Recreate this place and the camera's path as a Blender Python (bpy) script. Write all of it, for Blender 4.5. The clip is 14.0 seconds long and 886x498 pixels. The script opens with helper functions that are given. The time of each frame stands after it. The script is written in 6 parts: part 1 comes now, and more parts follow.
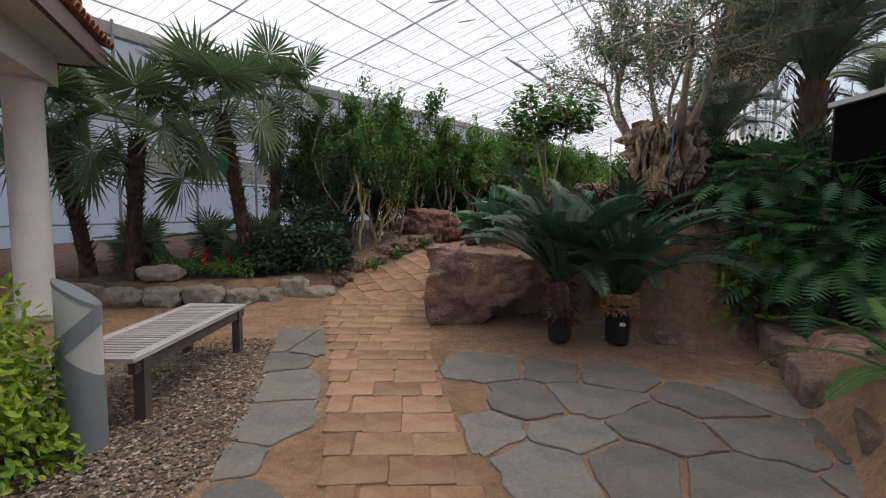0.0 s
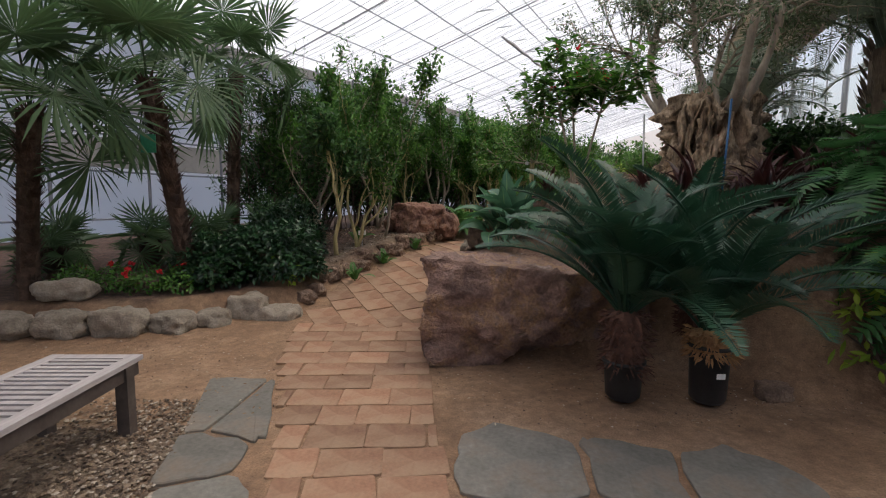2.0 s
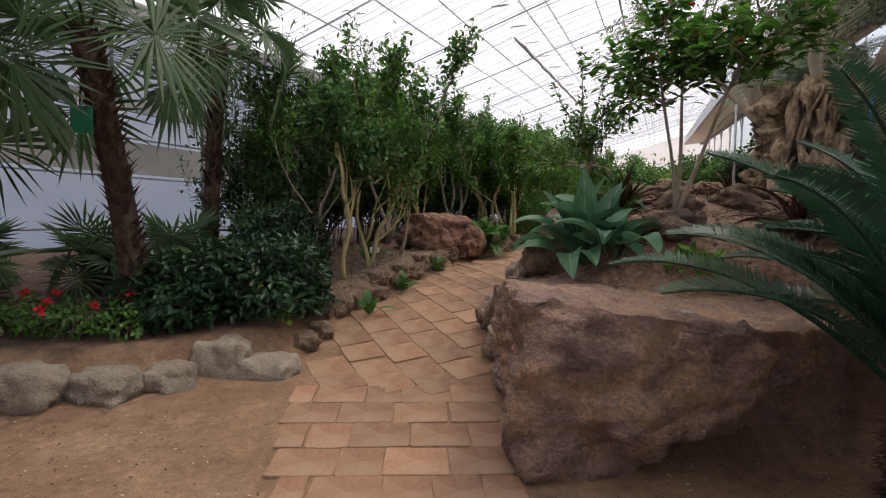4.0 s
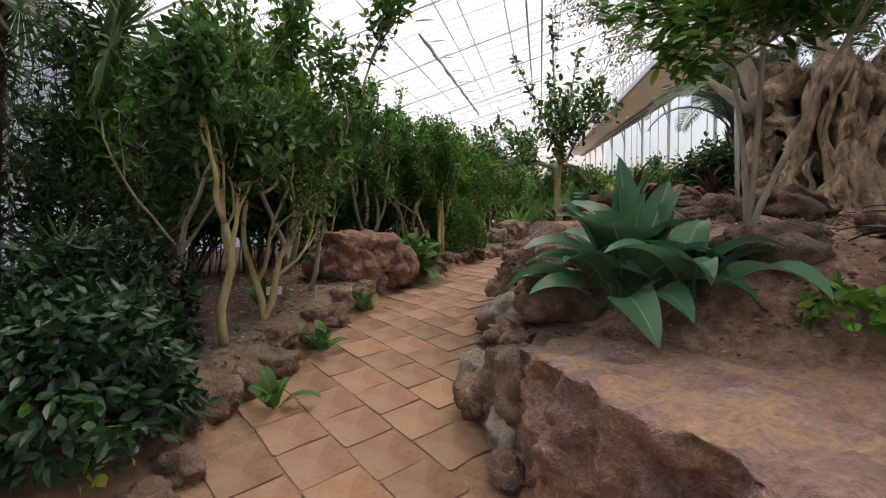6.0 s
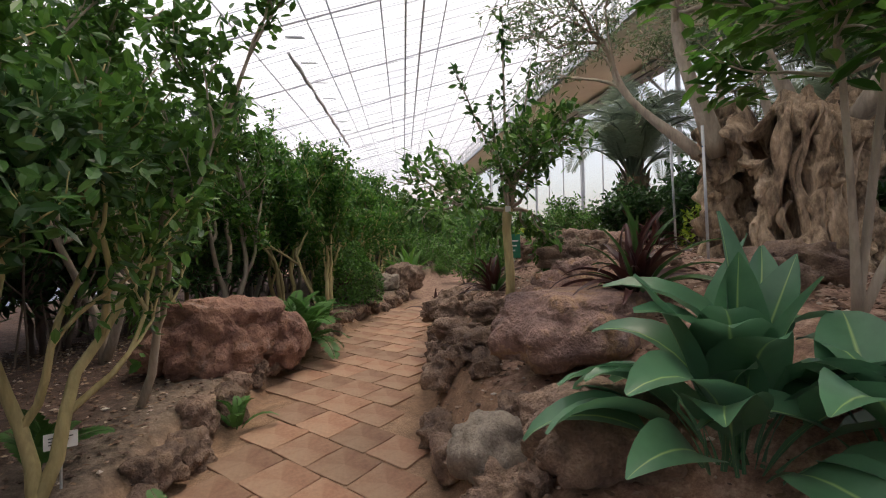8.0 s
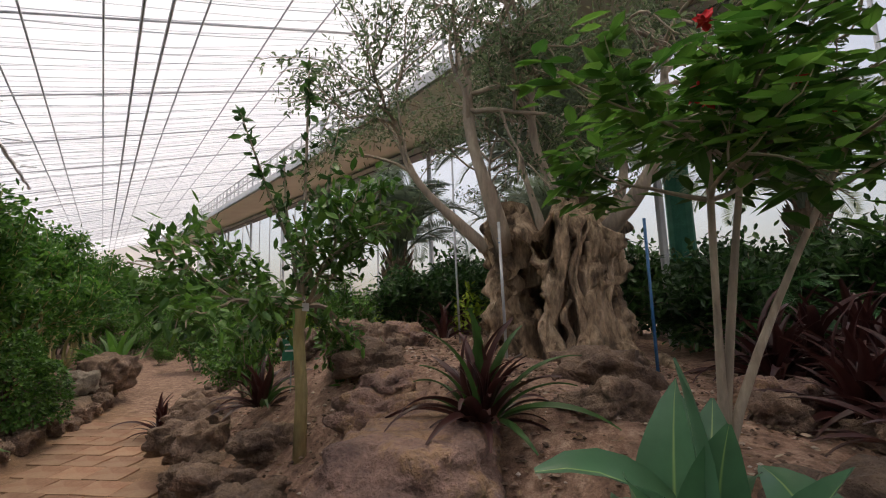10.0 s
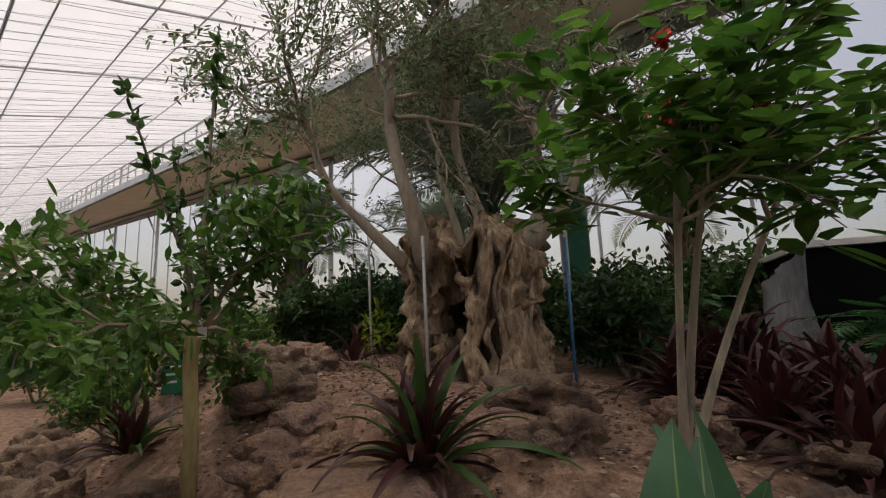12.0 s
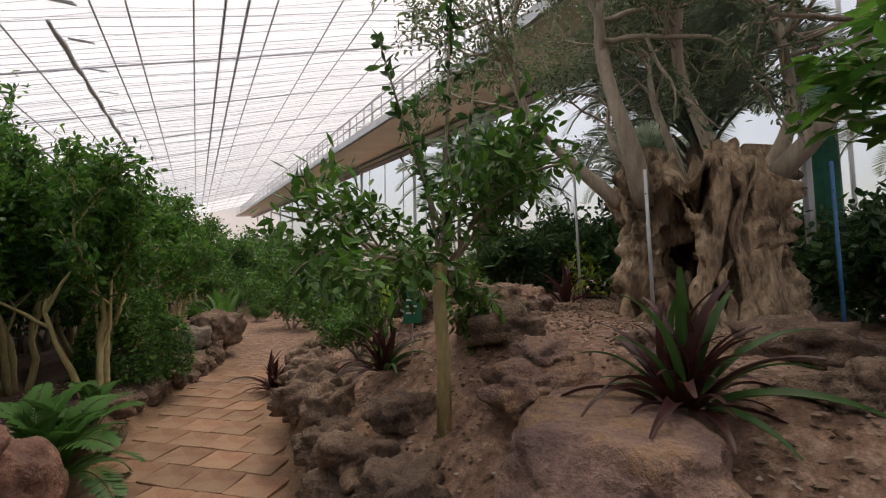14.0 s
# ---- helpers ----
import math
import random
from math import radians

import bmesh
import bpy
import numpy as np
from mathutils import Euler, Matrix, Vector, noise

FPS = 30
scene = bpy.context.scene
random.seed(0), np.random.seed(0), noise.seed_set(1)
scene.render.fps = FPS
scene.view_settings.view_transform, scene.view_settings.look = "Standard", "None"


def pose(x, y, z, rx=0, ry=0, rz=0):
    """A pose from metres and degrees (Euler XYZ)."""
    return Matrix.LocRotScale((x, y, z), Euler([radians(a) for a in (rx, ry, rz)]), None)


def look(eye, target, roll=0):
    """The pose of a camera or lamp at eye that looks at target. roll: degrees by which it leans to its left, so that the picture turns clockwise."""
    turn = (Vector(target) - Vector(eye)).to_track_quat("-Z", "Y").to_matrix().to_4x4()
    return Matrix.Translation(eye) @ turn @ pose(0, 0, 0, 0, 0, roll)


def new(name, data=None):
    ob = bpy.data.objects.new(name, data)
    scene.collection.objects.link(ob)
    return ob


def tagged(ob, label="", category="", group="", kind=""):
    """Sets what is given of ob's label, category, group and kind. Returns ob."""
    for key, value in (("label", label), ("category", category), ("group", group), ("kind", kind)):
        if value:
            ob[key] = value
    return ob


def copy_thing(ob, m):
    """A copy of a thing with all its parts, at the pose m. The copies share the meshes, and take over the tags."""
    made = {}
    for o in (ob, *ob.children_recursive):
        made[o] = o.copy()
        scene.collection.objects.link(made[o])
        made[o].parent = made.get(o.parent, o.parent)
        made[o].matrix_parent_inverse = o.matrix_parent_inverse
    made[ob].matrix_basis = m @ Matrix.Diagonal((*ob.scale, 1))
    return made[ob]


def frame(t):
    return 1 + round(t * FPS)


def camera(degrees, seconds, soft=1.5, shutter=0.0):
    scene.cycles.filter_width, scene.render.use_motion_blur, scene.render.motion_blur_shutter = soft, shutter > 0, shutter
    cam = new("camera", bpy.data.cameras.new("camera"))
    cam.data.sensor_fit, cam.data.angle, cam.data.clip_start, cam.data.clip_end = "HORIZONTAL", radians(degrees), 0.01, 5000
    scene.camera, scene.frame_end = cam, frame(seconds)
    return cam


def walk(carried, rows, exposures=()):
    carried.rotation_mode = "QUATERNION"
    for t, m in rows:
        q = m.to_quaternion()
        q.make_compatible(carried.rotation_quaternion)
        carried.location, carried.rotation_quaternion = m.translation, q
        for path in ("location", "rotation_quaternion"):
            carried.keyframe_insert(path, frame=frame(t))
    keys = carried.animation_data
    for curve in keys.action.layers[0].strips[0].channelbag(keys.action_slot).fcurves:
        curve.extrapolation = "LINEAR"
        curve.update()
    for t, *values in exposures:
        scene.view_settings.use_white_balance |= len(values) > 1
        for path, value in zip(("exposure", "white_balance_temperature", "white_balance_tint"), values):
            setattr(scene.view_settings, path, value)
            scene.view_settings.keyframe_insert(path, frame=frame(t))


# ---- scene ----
cam = camera(86.2, 14.0, 1.1)
PATH = [
    (0, (0.426, -0.087, 1.369), (0.31, 1.902, 1.194), 0.6),
    (0.5, (0.395, 0.316, 1.366), (0.287, 2.305, 1.183), 0.5),
    (1, (0.331, 0.713, 1.36), (0.264, 2.703, 1.169), 0.5),
    (1.5, (0.251, 1.141, 1.374), (0.195, 3.131, 1.177), 0.4),
    (2, (0.19, 1.526, 1.374), (0.13, 3.514, 1.171), 0.5),
    (2.5, (0.097, 1.902, 1.381), (0.042, 3.892, 1.186), 0.5),
    (3, (-0.069, 2.31, 1.411), (-0.13, 4.299, 1.217), 0.6),
    (3.2, (-0.151, 2.437, 1.389), (-0.211, 4.428, 1.207), 1.0),
    (5.3, (-0.676, 4.317, 1.287), (-0.464, 6.303, 1.17), 0.0),
    (5.5, (-0.696, 4.481, 1.294), (-0.42, 6.458, 1.186), -0.1),
    (6, (-0.796, 4.907, 1.372), (-0.368, 6.859, 1.28), -0.3),
    (6.5, (-0.803, 5.234, 1.412), (-0.27, 7.16, 1.337), -0.3),
    (7, (-0.792, 5.618, 1.495), (-0.138, 7.507, 1.453), -0.3),
    (7.5, (-0.828, 6.014, 1.541), (-0.033, 7.849, 1.536), -0.9),
    (8, (-0.847, 6.373, 1.617), (0.113, 8.128, 1.657), -1.2),
    (8.5, (-0.85, 6.688, 1.656), (0.347, 8.288, 1.751), -1.5),
    (9, (-0.806, 6.907, 1.737), (0.626, 8.292, 1.914), -1.3),
    (11.3, (-0.475, 7.487, 1.939), (1.379, 8.152, 2.29), -2.4),
    (11.5, (-0.472, 7.514, 1.939), (1.393, 8.143, 2.289), -2.3),
    (12, (-0.468, 7.543, 1.941), (1.415, 8.124, 2.281), -2.3),
    (12.5, (-0.473, 7.553, 1.94), (1.398, 8.178, 2.271), -2.2),
    (13, (-0.494, 7.597, 1.94), (1.322, 8.377, 2.241), -1.9),
    (13.5, (-0.549, 7.696, 1.936), (1.159, 8.713, 2.158), -1.3),
    (14, (-0.562, 7.828, 1.884), (1.001, 9.067, 2.035), -1.1),
]
EXPOSURES = [(0, 0.3, 6350, 5), (3.2, 0.38, 6500, 7), (6.5, 0.55, 6650, 8), (9.2, 0.4, 6700, 8), (11.3, -0.08, 7100, 9), (12.5, -0.08, 7100, 9), (14, 0.15, 6900, 8)]
walk(cam, [(t, look(eye, target, roll)) for t, eye, target, roll in PATH], EXPOSURES)


# world, sun and exposure
SUN_EL, SUN_AZ = radians(66), radians(62)
world = bpy.data.worlds.new("sky")
scene.world = world
world.use_nodes = True
wn = world.node_tree
sky = wn.nodes.new("ShaderNodeTexSky")
sky.sky_type = "NISHITA"
sky.sun_disc = False
sky.sun_elevation, sky.sun_rotation = SUN_EL, SUN_AZ
sky.air_density, sky.dust_density, sky.ozone_density = 1.0, 6.0, 1.0
wn.links.new(sky.outputs[0], wn.nodes["Background"].inputs[0])
wn.nodes["Background"].inputs[1].default_value = 0.15
sun = new("sun", bpy.data.lights.new("sun", "SUN"))
sun.data.energy, sun.data.angle, sun.data.color = 0.8, radians(25), (1.0, 0.86, 0.7)
sun.matrix_world = look((20 * math.sin(SUN_AZ), 20 * math.cos(SUN_AZ), 20 * math.tan(SUN_EL)), (0, 0, 0))

# ---------------------------------------------------------------- materials
def nodes_of(name):
    m = bpy.data.materials.new(name)
    m.use_nodes = True
    return m, m.node_tree, m.node_tree.nodes["Principled BSDF"]


def ramp(nt, fac, stops):
    r = nt.nodes.new("ShaderNodeValToRGB")
    els = r.color_ramp.elements
    while len(els) < len(stops):
        els.new(0.5)
    for e, (p, c) in zip(els, stops):
        e.position, e.color = p, (*c, 1)
    nt.links.new(fac, r.inputs[0])
    return r.outputs[0]


def noise_tex(nt, scale, detail=6, rough=0.6, coords="Object", stretch=None):
    tc = nt.nodes.new("ShaderNodeTexCoord")
    n = nt.nodes.new("ShaderNodeTexNoise")
    n.inputs["Scale"].default_value, n.inputs["Detail"].default_value, n.inputs["Roughness"].default_value = scale, detail, rough
    src = tc.outputs[coords]
    if stretch:
        mp = nt.nodes.new("ShaderNodeMapping")
        mp.inputs["Scale"].default_value = stretch
        nt.links.new(src, mp.inputs[0])
        src = mp.outputs[0]
    nt.links.new(src, n.inputs["Vector"])
    return n.outputs[0]


def mixc(nt, fac, a, b, mode="MIX"):
    m = nt.nodes.new("ShaderNodeMix")
    m.data_type, m.blend_type = "RGBA", mode
    for sock, v in ((m.inputs[0], fac), (m.inputs[6], a), (m.inputs[7], b)):
        if isinstance(v, (int, float)):
            sock.default_value = v
        elif isinstance(v, tuple):
            sock.default_value = (*v, 1)
        else:
            nt.links.new(v, sock)
    return m.outputs[2]


def bump(nt, bs, height, strength, dist=0.02):
    b = nt.nodes.new("ShaderNodeBump")
    b.inputs["Strength"].default_value, b.inputs["Distance"].default_value = strength, dist
    nt.links.new(height, b.inputs["Height"])
    nt.links.new(b.outputs[0], bs.inputs["Normal"])


def mat_surface(name, stops, scale=6, fine=45, rough=0.8, strength=0.5, dist=0.02, stretch=None, metal=0.0, per_object=0.0, tint=(0.5, 0.5, 0.5), grain=0.55):
    """A mottled surface: a colour ramp over broad noise, fine grain over it, and relief of both."""
    m, nt, bs = nodes_of(name)
    a, b = noise_tex(nt, scale, 8, 0.65, "Object", stretch), noise_tex(nt, fine, 4, 0.6, "Object", stretch)
    col = ramp(nt, a, stops)
    col = mixc(nt, grain, col, ramp(nt, b, [(0.25, (0.32, 0.32, 0.32)), (0.75, (0.72, 0.72, 0.72))]), "OVERLAY")
    if per_object:
        oi = nt.nodes.new("ShaderNodeObjectInfo")
        col = mixc(nt, per_object, col, ramp(nt, oi.outputs["Random"], [(0.0, tuple(c * 0.45 for c in tint)), (0.5, tint), (1.0, tuple(min(1, c * 1.6) for c in tint))]), "OVERLAY")
    nt.links.new(col, bs.inputs["Base Color"])
    bs.inputs["Roughness"].default_value, bs.inputs["Metallic"].default_value = rough, metal
    bump(nt, bs, mixc(nt, 0.4, a, b), strength, dist)
    return m


def mat_leaf(name, dark, light, rough=0.42, through_light=0.25, vein=None):
    """Leaf: tone varies leaf by leaf and along the blade; some light passes through."""
    m, nt, bs = nodes_of(name)
    g = nt.nodes.new("ShaderNodeNewGeometry")
    mid = tuple((a + b) / 2 for a, b in zip(dark, light))
    col = ramp(nt, g.outputs["Random Per Island"], [(0.0, dark), (0.55, mid), (1.0, light)])
    oi = nt.nodes.new("ShaderNodeObjectInfo")
    col = mixc(nt, 0.3, col, ramp(nt, oi.outputs["Random"], [(0, (0.3, 0.3, 0.3)), (1, (0.68, 0.68, 0.62))]), "OVERLAY")
    n = noise_tex(nt, 9, 4)
    col = mixc(nt, 0.45, col, ramp(nt, n, [(0.3, (0.35, 0.35, 0.35)), (0.7, (0.62, 0.62, 0.6))]), "OVERLAY")
    if vein:
        at = nt.nodes.new("ShaderNodeAttribute")
        at.attribute_name = "rib"
        col = mixc(nt, at.outputs["Fac"], col, vein)
    nt.links.new(col, bs.inputs["Base Color"])
    bs.inputs["Roughness"].default_value = rough
    bs.inputs["Specular IOR Level"].default_value = 0.45
    tr = nt.nodes.new("ShaderNodeBsdfTranslucent")
    nt.links.new(col, tr.inputs[0])
    mx = nt.nodes.new("ShaderNodeMixShader")
    mx.inputs[0].default_value = through_light
    nt.links.new(bs.outputs[0], mx.inputs[1])
    nt.links.new(tr.outputs[0], mx.inputs[2])
    nt.links.new(mx.outputs[0], nt.nodes["Material Output"].inputs[0])
    return m


def mat_film(name="greenhouse film", haze=0.94):
    """Hazy greenhouse film: part clear, part scattering, slightly streaked."""
    m, nt, bs = nodes_of(name)
    nt.nodes.remove(bs)
    tp, tl, mx = nt.nodes.new("ShaderNodeBsdfTransparent"), nt.nodes.new("ShaderNodeBsdfTranslucent"), nt.nodes.new("ShaderNodeMixShader")
    n = noise_tex(nt, 0.35, 5)
    nt.links.new(ramp(nt, n, [(0.3, (0.86, 0.87, 0.9)), (0.7, (0.95, 0.95, 0.96))]), tl.inputs[0])
    tp.inputs[0].default_value = (0.93, 0.94, 0.95, 1)
    mx.inputs[0].default_value = haze
    nt.links.new(tp.outputs[0], mx.inputs[1])
    nt.links.new(tl.outputs[0], mx.inputs[2])
    nt.links.new(mx.outputs[0], nt.nodes["Material Output"].inputs[0])
    return m


M_FILM = mat_film()
M_CLEAR = mat_film("clear side glazing", 0.2)
M_STEEL = mat_surface("galvanised steel", [(0.3, (0.42, 0.44, 0.46)), (0.7, (0.56, 0.57, 0.58))], 3, 40, 0.5, 0.1, 0.003, metal=0.4, grain=0.15)
M_WIRE = mat_surface("grey wire", [(0.3, (0.13, 0.14, 0.17)), (0.7, (0.22, 0.23, 0.26))], 3, 40, 0.6, 0.05, 0.002)
M_ROOFWIRE = mat_surface("pale grey roof wire", [(0.3, (0.36, 0.37, 0.41)), (0.7, (0.5, 0.51, 0.55))], 3, 40, 0.6, 0.05, 0.002)
M_SHADE = mat_surface("pale grey shade cloth", [(0.3, (0.5, 0.49, 0.52)), (0.7, (0.66, 0.64, 0.66))], 2, 20, 0.8, 0.2, 0.01, grain=0.15)
M_BAND = mat_surface("grey wall band", [(0.3, (0.22, 0.22, 0.22)), (0.7, (0.34, 0.33, 0.32))], 1.2, 12, 0.7, 0.2, 0.02, grain=0.15)
M_BEIGE = mat_surface("beige painted panel", [(0.3, (0.58, 0.56, 0.5)), (0.7, (0.7, 0.68, 0.61))], 1.0, 14, 0.7, 0.15, 0.01, grain=0.15)
M_DARK = mat_surface("dark grey metal", [(0.3, (0.04, 0.045, 0.05)), (0.7, (0.09, 0.095, 0.1))], 3, 30, 0.5, 0.1, 0.004)
M_WHITE = mat_surface("white plaster", [(0.25, (0.480, 0.464, 0.448)), (0.7, (0.608, 0.592, 0.576))], 2.5, 30, 0.75, 0.25, 0.004, grain=0.15)
M_TERRA = mat_surface("terracotta tile", [(0.2, (0.210, 0.070, 0.042)), (0.5, (0.336, 0.133, 0.077)), (0.8, (0.420, 0.210, 0.140))], 4, 40, 0.8, 0.4, 0.006)
M_FASCIA = mat_surface("dark red-brown timber", [(0.3, (0.05, 0.02, 0.018)), (0.7, (0.12, 0.045, 0.04))], 3, 30, 0.5, 0.2, 0.004, (1, 8, 8))
M_BRICK = mat_surface("worn terracotta paver", [(0.18, (0.175, 0.088, 0.058)), (0.45, (0.29, 0.16, 0.1)), (0.62, (0.36, 0.23, 0.15)), (0.85, (0.43, 0.32, 0.235))], 3.2, 38, 0.85, 0.5, 0.008, per_object=0.55, tint=(0.5, 0.46, 0.44))
M_FLAG = mat_surface("grey slate flagstone", [(0.25, (0.095, 0.09, 0.078)), (0.45, (0.165, 0.155, 0.135)), (0.6, (0.2, 0.188, 0.165)), (0.8, (0.28, 0.26, 0.225))], 3.0, 34, 0.75, 0.6, 0.012, per_object=0.45)


def sand_over(m, colour, scale, lo, hi):
    """Blown sand lying in patches on a stone material."""
    nt = m.node_tree
    bs = nt.nodes["Principled BSDF"]
    under = bs.inputs["Base Color"].links[0].from_socket
    mask = ramp(nt, noise_tex(nt, scale, 7, 0.7, "Object"), [(lo, (0, 0, 0)), (hi, (1, 1, 1))])
    nt.links.new(mixc(nt, mask, under, colour), bs.inputs["Base Color"])


sand_over(M_FLAG, (0.22, 0.155, 0.105), 2.3, 0.5, 0.78)
sand_over(M_BRICK, (0.36, 0.25, 0.165), 2.0, 0.4, 0.82)
M_STONE = mat_surface("pale edging stone", [(0.2, (0.14, 0.115, 0.09)), (0.5, (0.29, 0.245, 0.195)), (0.8, (0.42, 0.37, 0.31))], 8, 60, 0.9, 0.9, 0.04, per_object=0.45, grain=0.75)
M_ROCK = mat_surface("purple-brown rough rock", [(0.22, (0.085, 0.056, 0.044)), (0.45, (0.2, 0.135, 0.1)), (0.6, (0.31, 0.215, 0.15)), (0.78, (0.45, 0.37, 0.3))], 7, 60, 0.9, 1.0, 0.07, per_object=0.4, grain=0.8)
M_BOULDER = mat_surface("purple-grey boulder with ochre stains", [(0.25, (0.08, 0.05, 0.043)), (0.38, (0.2, 0.125, 0.105)), (0.48, (0.31, 0.195, 0.155)), (0.54, (0.38, 0.235, 0.14)), (0.6, (0.28, 0.19, 0.165)), (0.68, (0.42, 0.325, 0.295)), (0.78, (0.62, 0.56, 0.54))], 2.3, 40, 0.8, 1.0, 0.09, grain=0.85)
M_REDROCK = mat_surface("red-brown boulder", [(0.25, (0.085, 0.045, 0.036)), (0.42, (0.19, 0.1, 0.075)), (0.55, (0.29, 0.16, 0.11)), (0.64, (0.25, 0.17, 0.14)), (0.78, (0.45, 0.36, 0.3))], 2.8, 28, 0.9, 1.0, 0.07, grain=0.8)
M_BARK = mat_surface("pale grey-tan bark", [(0.2, (0.162, 0.135, 0.108)), (0.5, (0.324, 0.270, 0.209)), (0.8, (0.513, 0.446, 0.351))], 7, 40, 0.9, 0.8, 0.02, (1, 1, 0.25))
M_BARKY = mat_surface("yellow-green bark", [(0.2, (0.19, 0.155, 0.07)), (0.5, (0.42, 0.35, 0.165)), (0.8, (0.56, 0.49, 0.27))], 7, 40, 0.85, 0.6, 0.012, (1, 1, 0.25))
M_BARKD = mat_surface("dark brown bark", [(0.2, (0.06, 0.045, 0.035)), (0.5, (0.13, 0.095, 0.075)), (0.8, (0.2, 0.15, 0.12))], 7, 40, 0.95, 0.9, 0.02, (1, 1, 0.25))
M_OLIVE = mat_surface("gnarled olive wood", [(0.3, (0.05, 0.034, 0.022)), (0.43, (0.2, 0.14, 0.09)), (0.56, (0.43, 0.315, 0.205)), (0.75, (0.66, 0.51, 0.37))], 7, 34, 0.9, 1.0, 0.09, (1, 1, 0.45), grain=0.9)
M_FIBRE = mat_surface("fibrous palm trunk", [(0.2, (0.03, 0.02, 0.015)), (0.5, (0.085, 0.052, 0.036)), (0.8, (0.17, 0.11, 0.08))], 12, 60, 0.95, 1.0, 0.03)
M_STRAW = mat_surface("dry straw frond base", [(0.2, (0.2, 0.1, 0.05)), (0.5, (0.36, 0.2, 0.09)), (0.8, (0.5, 0.32, 0.16))], 12, 60, 0.9, 0.6, 0.01)
M_PALMBOOT = mat_surface("brown palm leaf bases", [(0.25, (0.07, 0.05, 0.035)), (0.5, (0.17, 0.125, 0.085)), (0.8, (0.29, 0.22, 0.15))], 9, 50, 0.95, 0.9, 0.03, (1, 1, 0.4))
M_RUST = mat_surface("rusty fibrous bark", [(0.25, (0.035, 0.016, 0.012)), (0.5, (0.1, 0.045, 0.03)), (0.8, (0.24, 0.12, 0.085))], 12, 60, 0.95, 0.8, 0.02)
M_POT = mat_surface("black plastic pot", [(0.3, (0.012, 0.012, 0.013)), (0.7, (0.03, 0.03, 0.03))], 5, 40, 0.45, 0.1, 0.003)
# almost no reflection: the shade inside the kiosk opening is put into this colour
M_OPENING_SHADE = mat_surface("near-black stand-in for shade in an opening", [(0.3, (0.002, 0.002, 0.0025)), (0.7, (0.004, 0.004, 0.0045))], 3, 30, 1.0, 0.1, 0.004)
M_OPENING_SHADE.node_tree.nodes["Principled BSDF"].inputs["Specular IOR Level"].default_value = 0.1
M_GREYROCK = mat_surface("grey moulded rock", [(0.2, (0.1, 0.1, 0.11)), (0.5, (0.22, 0.22, 0.23)), (0.8, (0.36, 0.36, 0.37))], 5, 30, 0.7, 1.0, 0.05, (1, 1, 0.3))
M_BOLLARD = mat_surface("blue-grey painted metal", [(0.3, (0.14, 0.16, 0.18)), (0.7, (0.2, 0.22, 0.24))], 2, 40, 0.45, 0.08, 0.002, grain=0.15)
M_LENS = mat_surface("frosted acrylic lens", [(0.3, (0.38, 0.4, 0.38)), (0.7, (0.5, 0.52, 0.5))], 2, 20, 0.3, 0.05, 0.002, grain=0.15)
M_SLAT = mat_surface("weathered lilac-grey timber slat", [(0.25, (0.3, 0.27, 0.27)), (0.7, (0.46, 0.42, 0.42))], 4, 40, 0.75, 0.3, 0.003, (10, 1, 10), per_object=0.25, grain=0.15)
M_LEG = mat_surface("dark brown timber leg", [(0.3, (0.045, 0.035, 0.032)), (0.7, (0.1, 0.08, 0.07))], 4, 40, 0.6, 0.3, 0.003)
M_GREEN = mat_surface("green plastic sign", [(0.3, (0.02, 0.16, 0.09)), (0.7, (0.03, 0.22, 0.12))], 4, 40, 0.4, 0.05, 0.002)
M_PAPER = mat_surface("white label card", [(0.3, (0.7, 0.7, 0.68)), (0.7, (0.8, 0.8, 0.78))], 4, 40, 0.5, 0.05, 0.002)
M_INK = mat_surface("dark print", [(0.3, (0.03, 0.04, 0.04)), (0.7, (0.06, 0.07, 0.07))], 4, 40, 0.6, 0.05, 0.002)
M_BLUE = mat_surface("blue painted stake", [(0.3, (0.02, 0.09, 0.22)), (0.7, (0.04, 0.15, 0.32))], 4, 40, 0.5, 0.05, 0.002)
M_NET = mat_surface("green netting wrap", [(0.3, (0.02, 0.12, 0.08)), (0.7, (0.05, 0.22, 0.15))], 6, 80, 0.8, 0.5, 0.01)
M_RED = mat_surface("red petal", [(0.3, (0.5, 0.01, 0.02)), (0.7, (0.75, 0.03, 0.04))], 20, 80, 0.6, 0.1, 0.002)

L_DARK = mat_leaf("dark glossy leaf", (0.02, 0.06, 0.016), (0.085, 0.185, 0.05), 0.34, 0.34)
L_MID = mat_leaf("mid green leaf", (0.031, 0.096, 0.017), (0.132, 0.282, 0.048), 0.4, 0.32)
L_BRIGHT = mat_leaf("fresh green leaf", (0.06, 0.16, 0.015), (0.2, 0.38, 0.06), 0.45, 0.35)
L_YELLOW = mat_leaf("yellow-green leaf", (0.13, 0.25, 0.015), (0.42, 0.52, 0.06), 0.45, 0.35)
L_OLIVE = mat_leaf("grey-green olive leaf", (0.06, 0.1, 0.045), (0.25, 0.33, 0.18), 0.45, 0.5)
L_FAN = mat_leaf("fan palm blade", (0.05, 0.105, 0.042), (0.16, 0.24, 0.11), 0.45, 0.38)
L_DEEP = mat_leaf("deep glossy green leaf", (0.008, 0.03, 0.012), (0.03, 0.085, 0.028), 0.28, 0.15)
L_CYCAD = mat_leaf("deep green cycad leaflet", (0.015, 0.05, 0.03), (0.042, 0.118, 0.066), 0.36, 0.18)
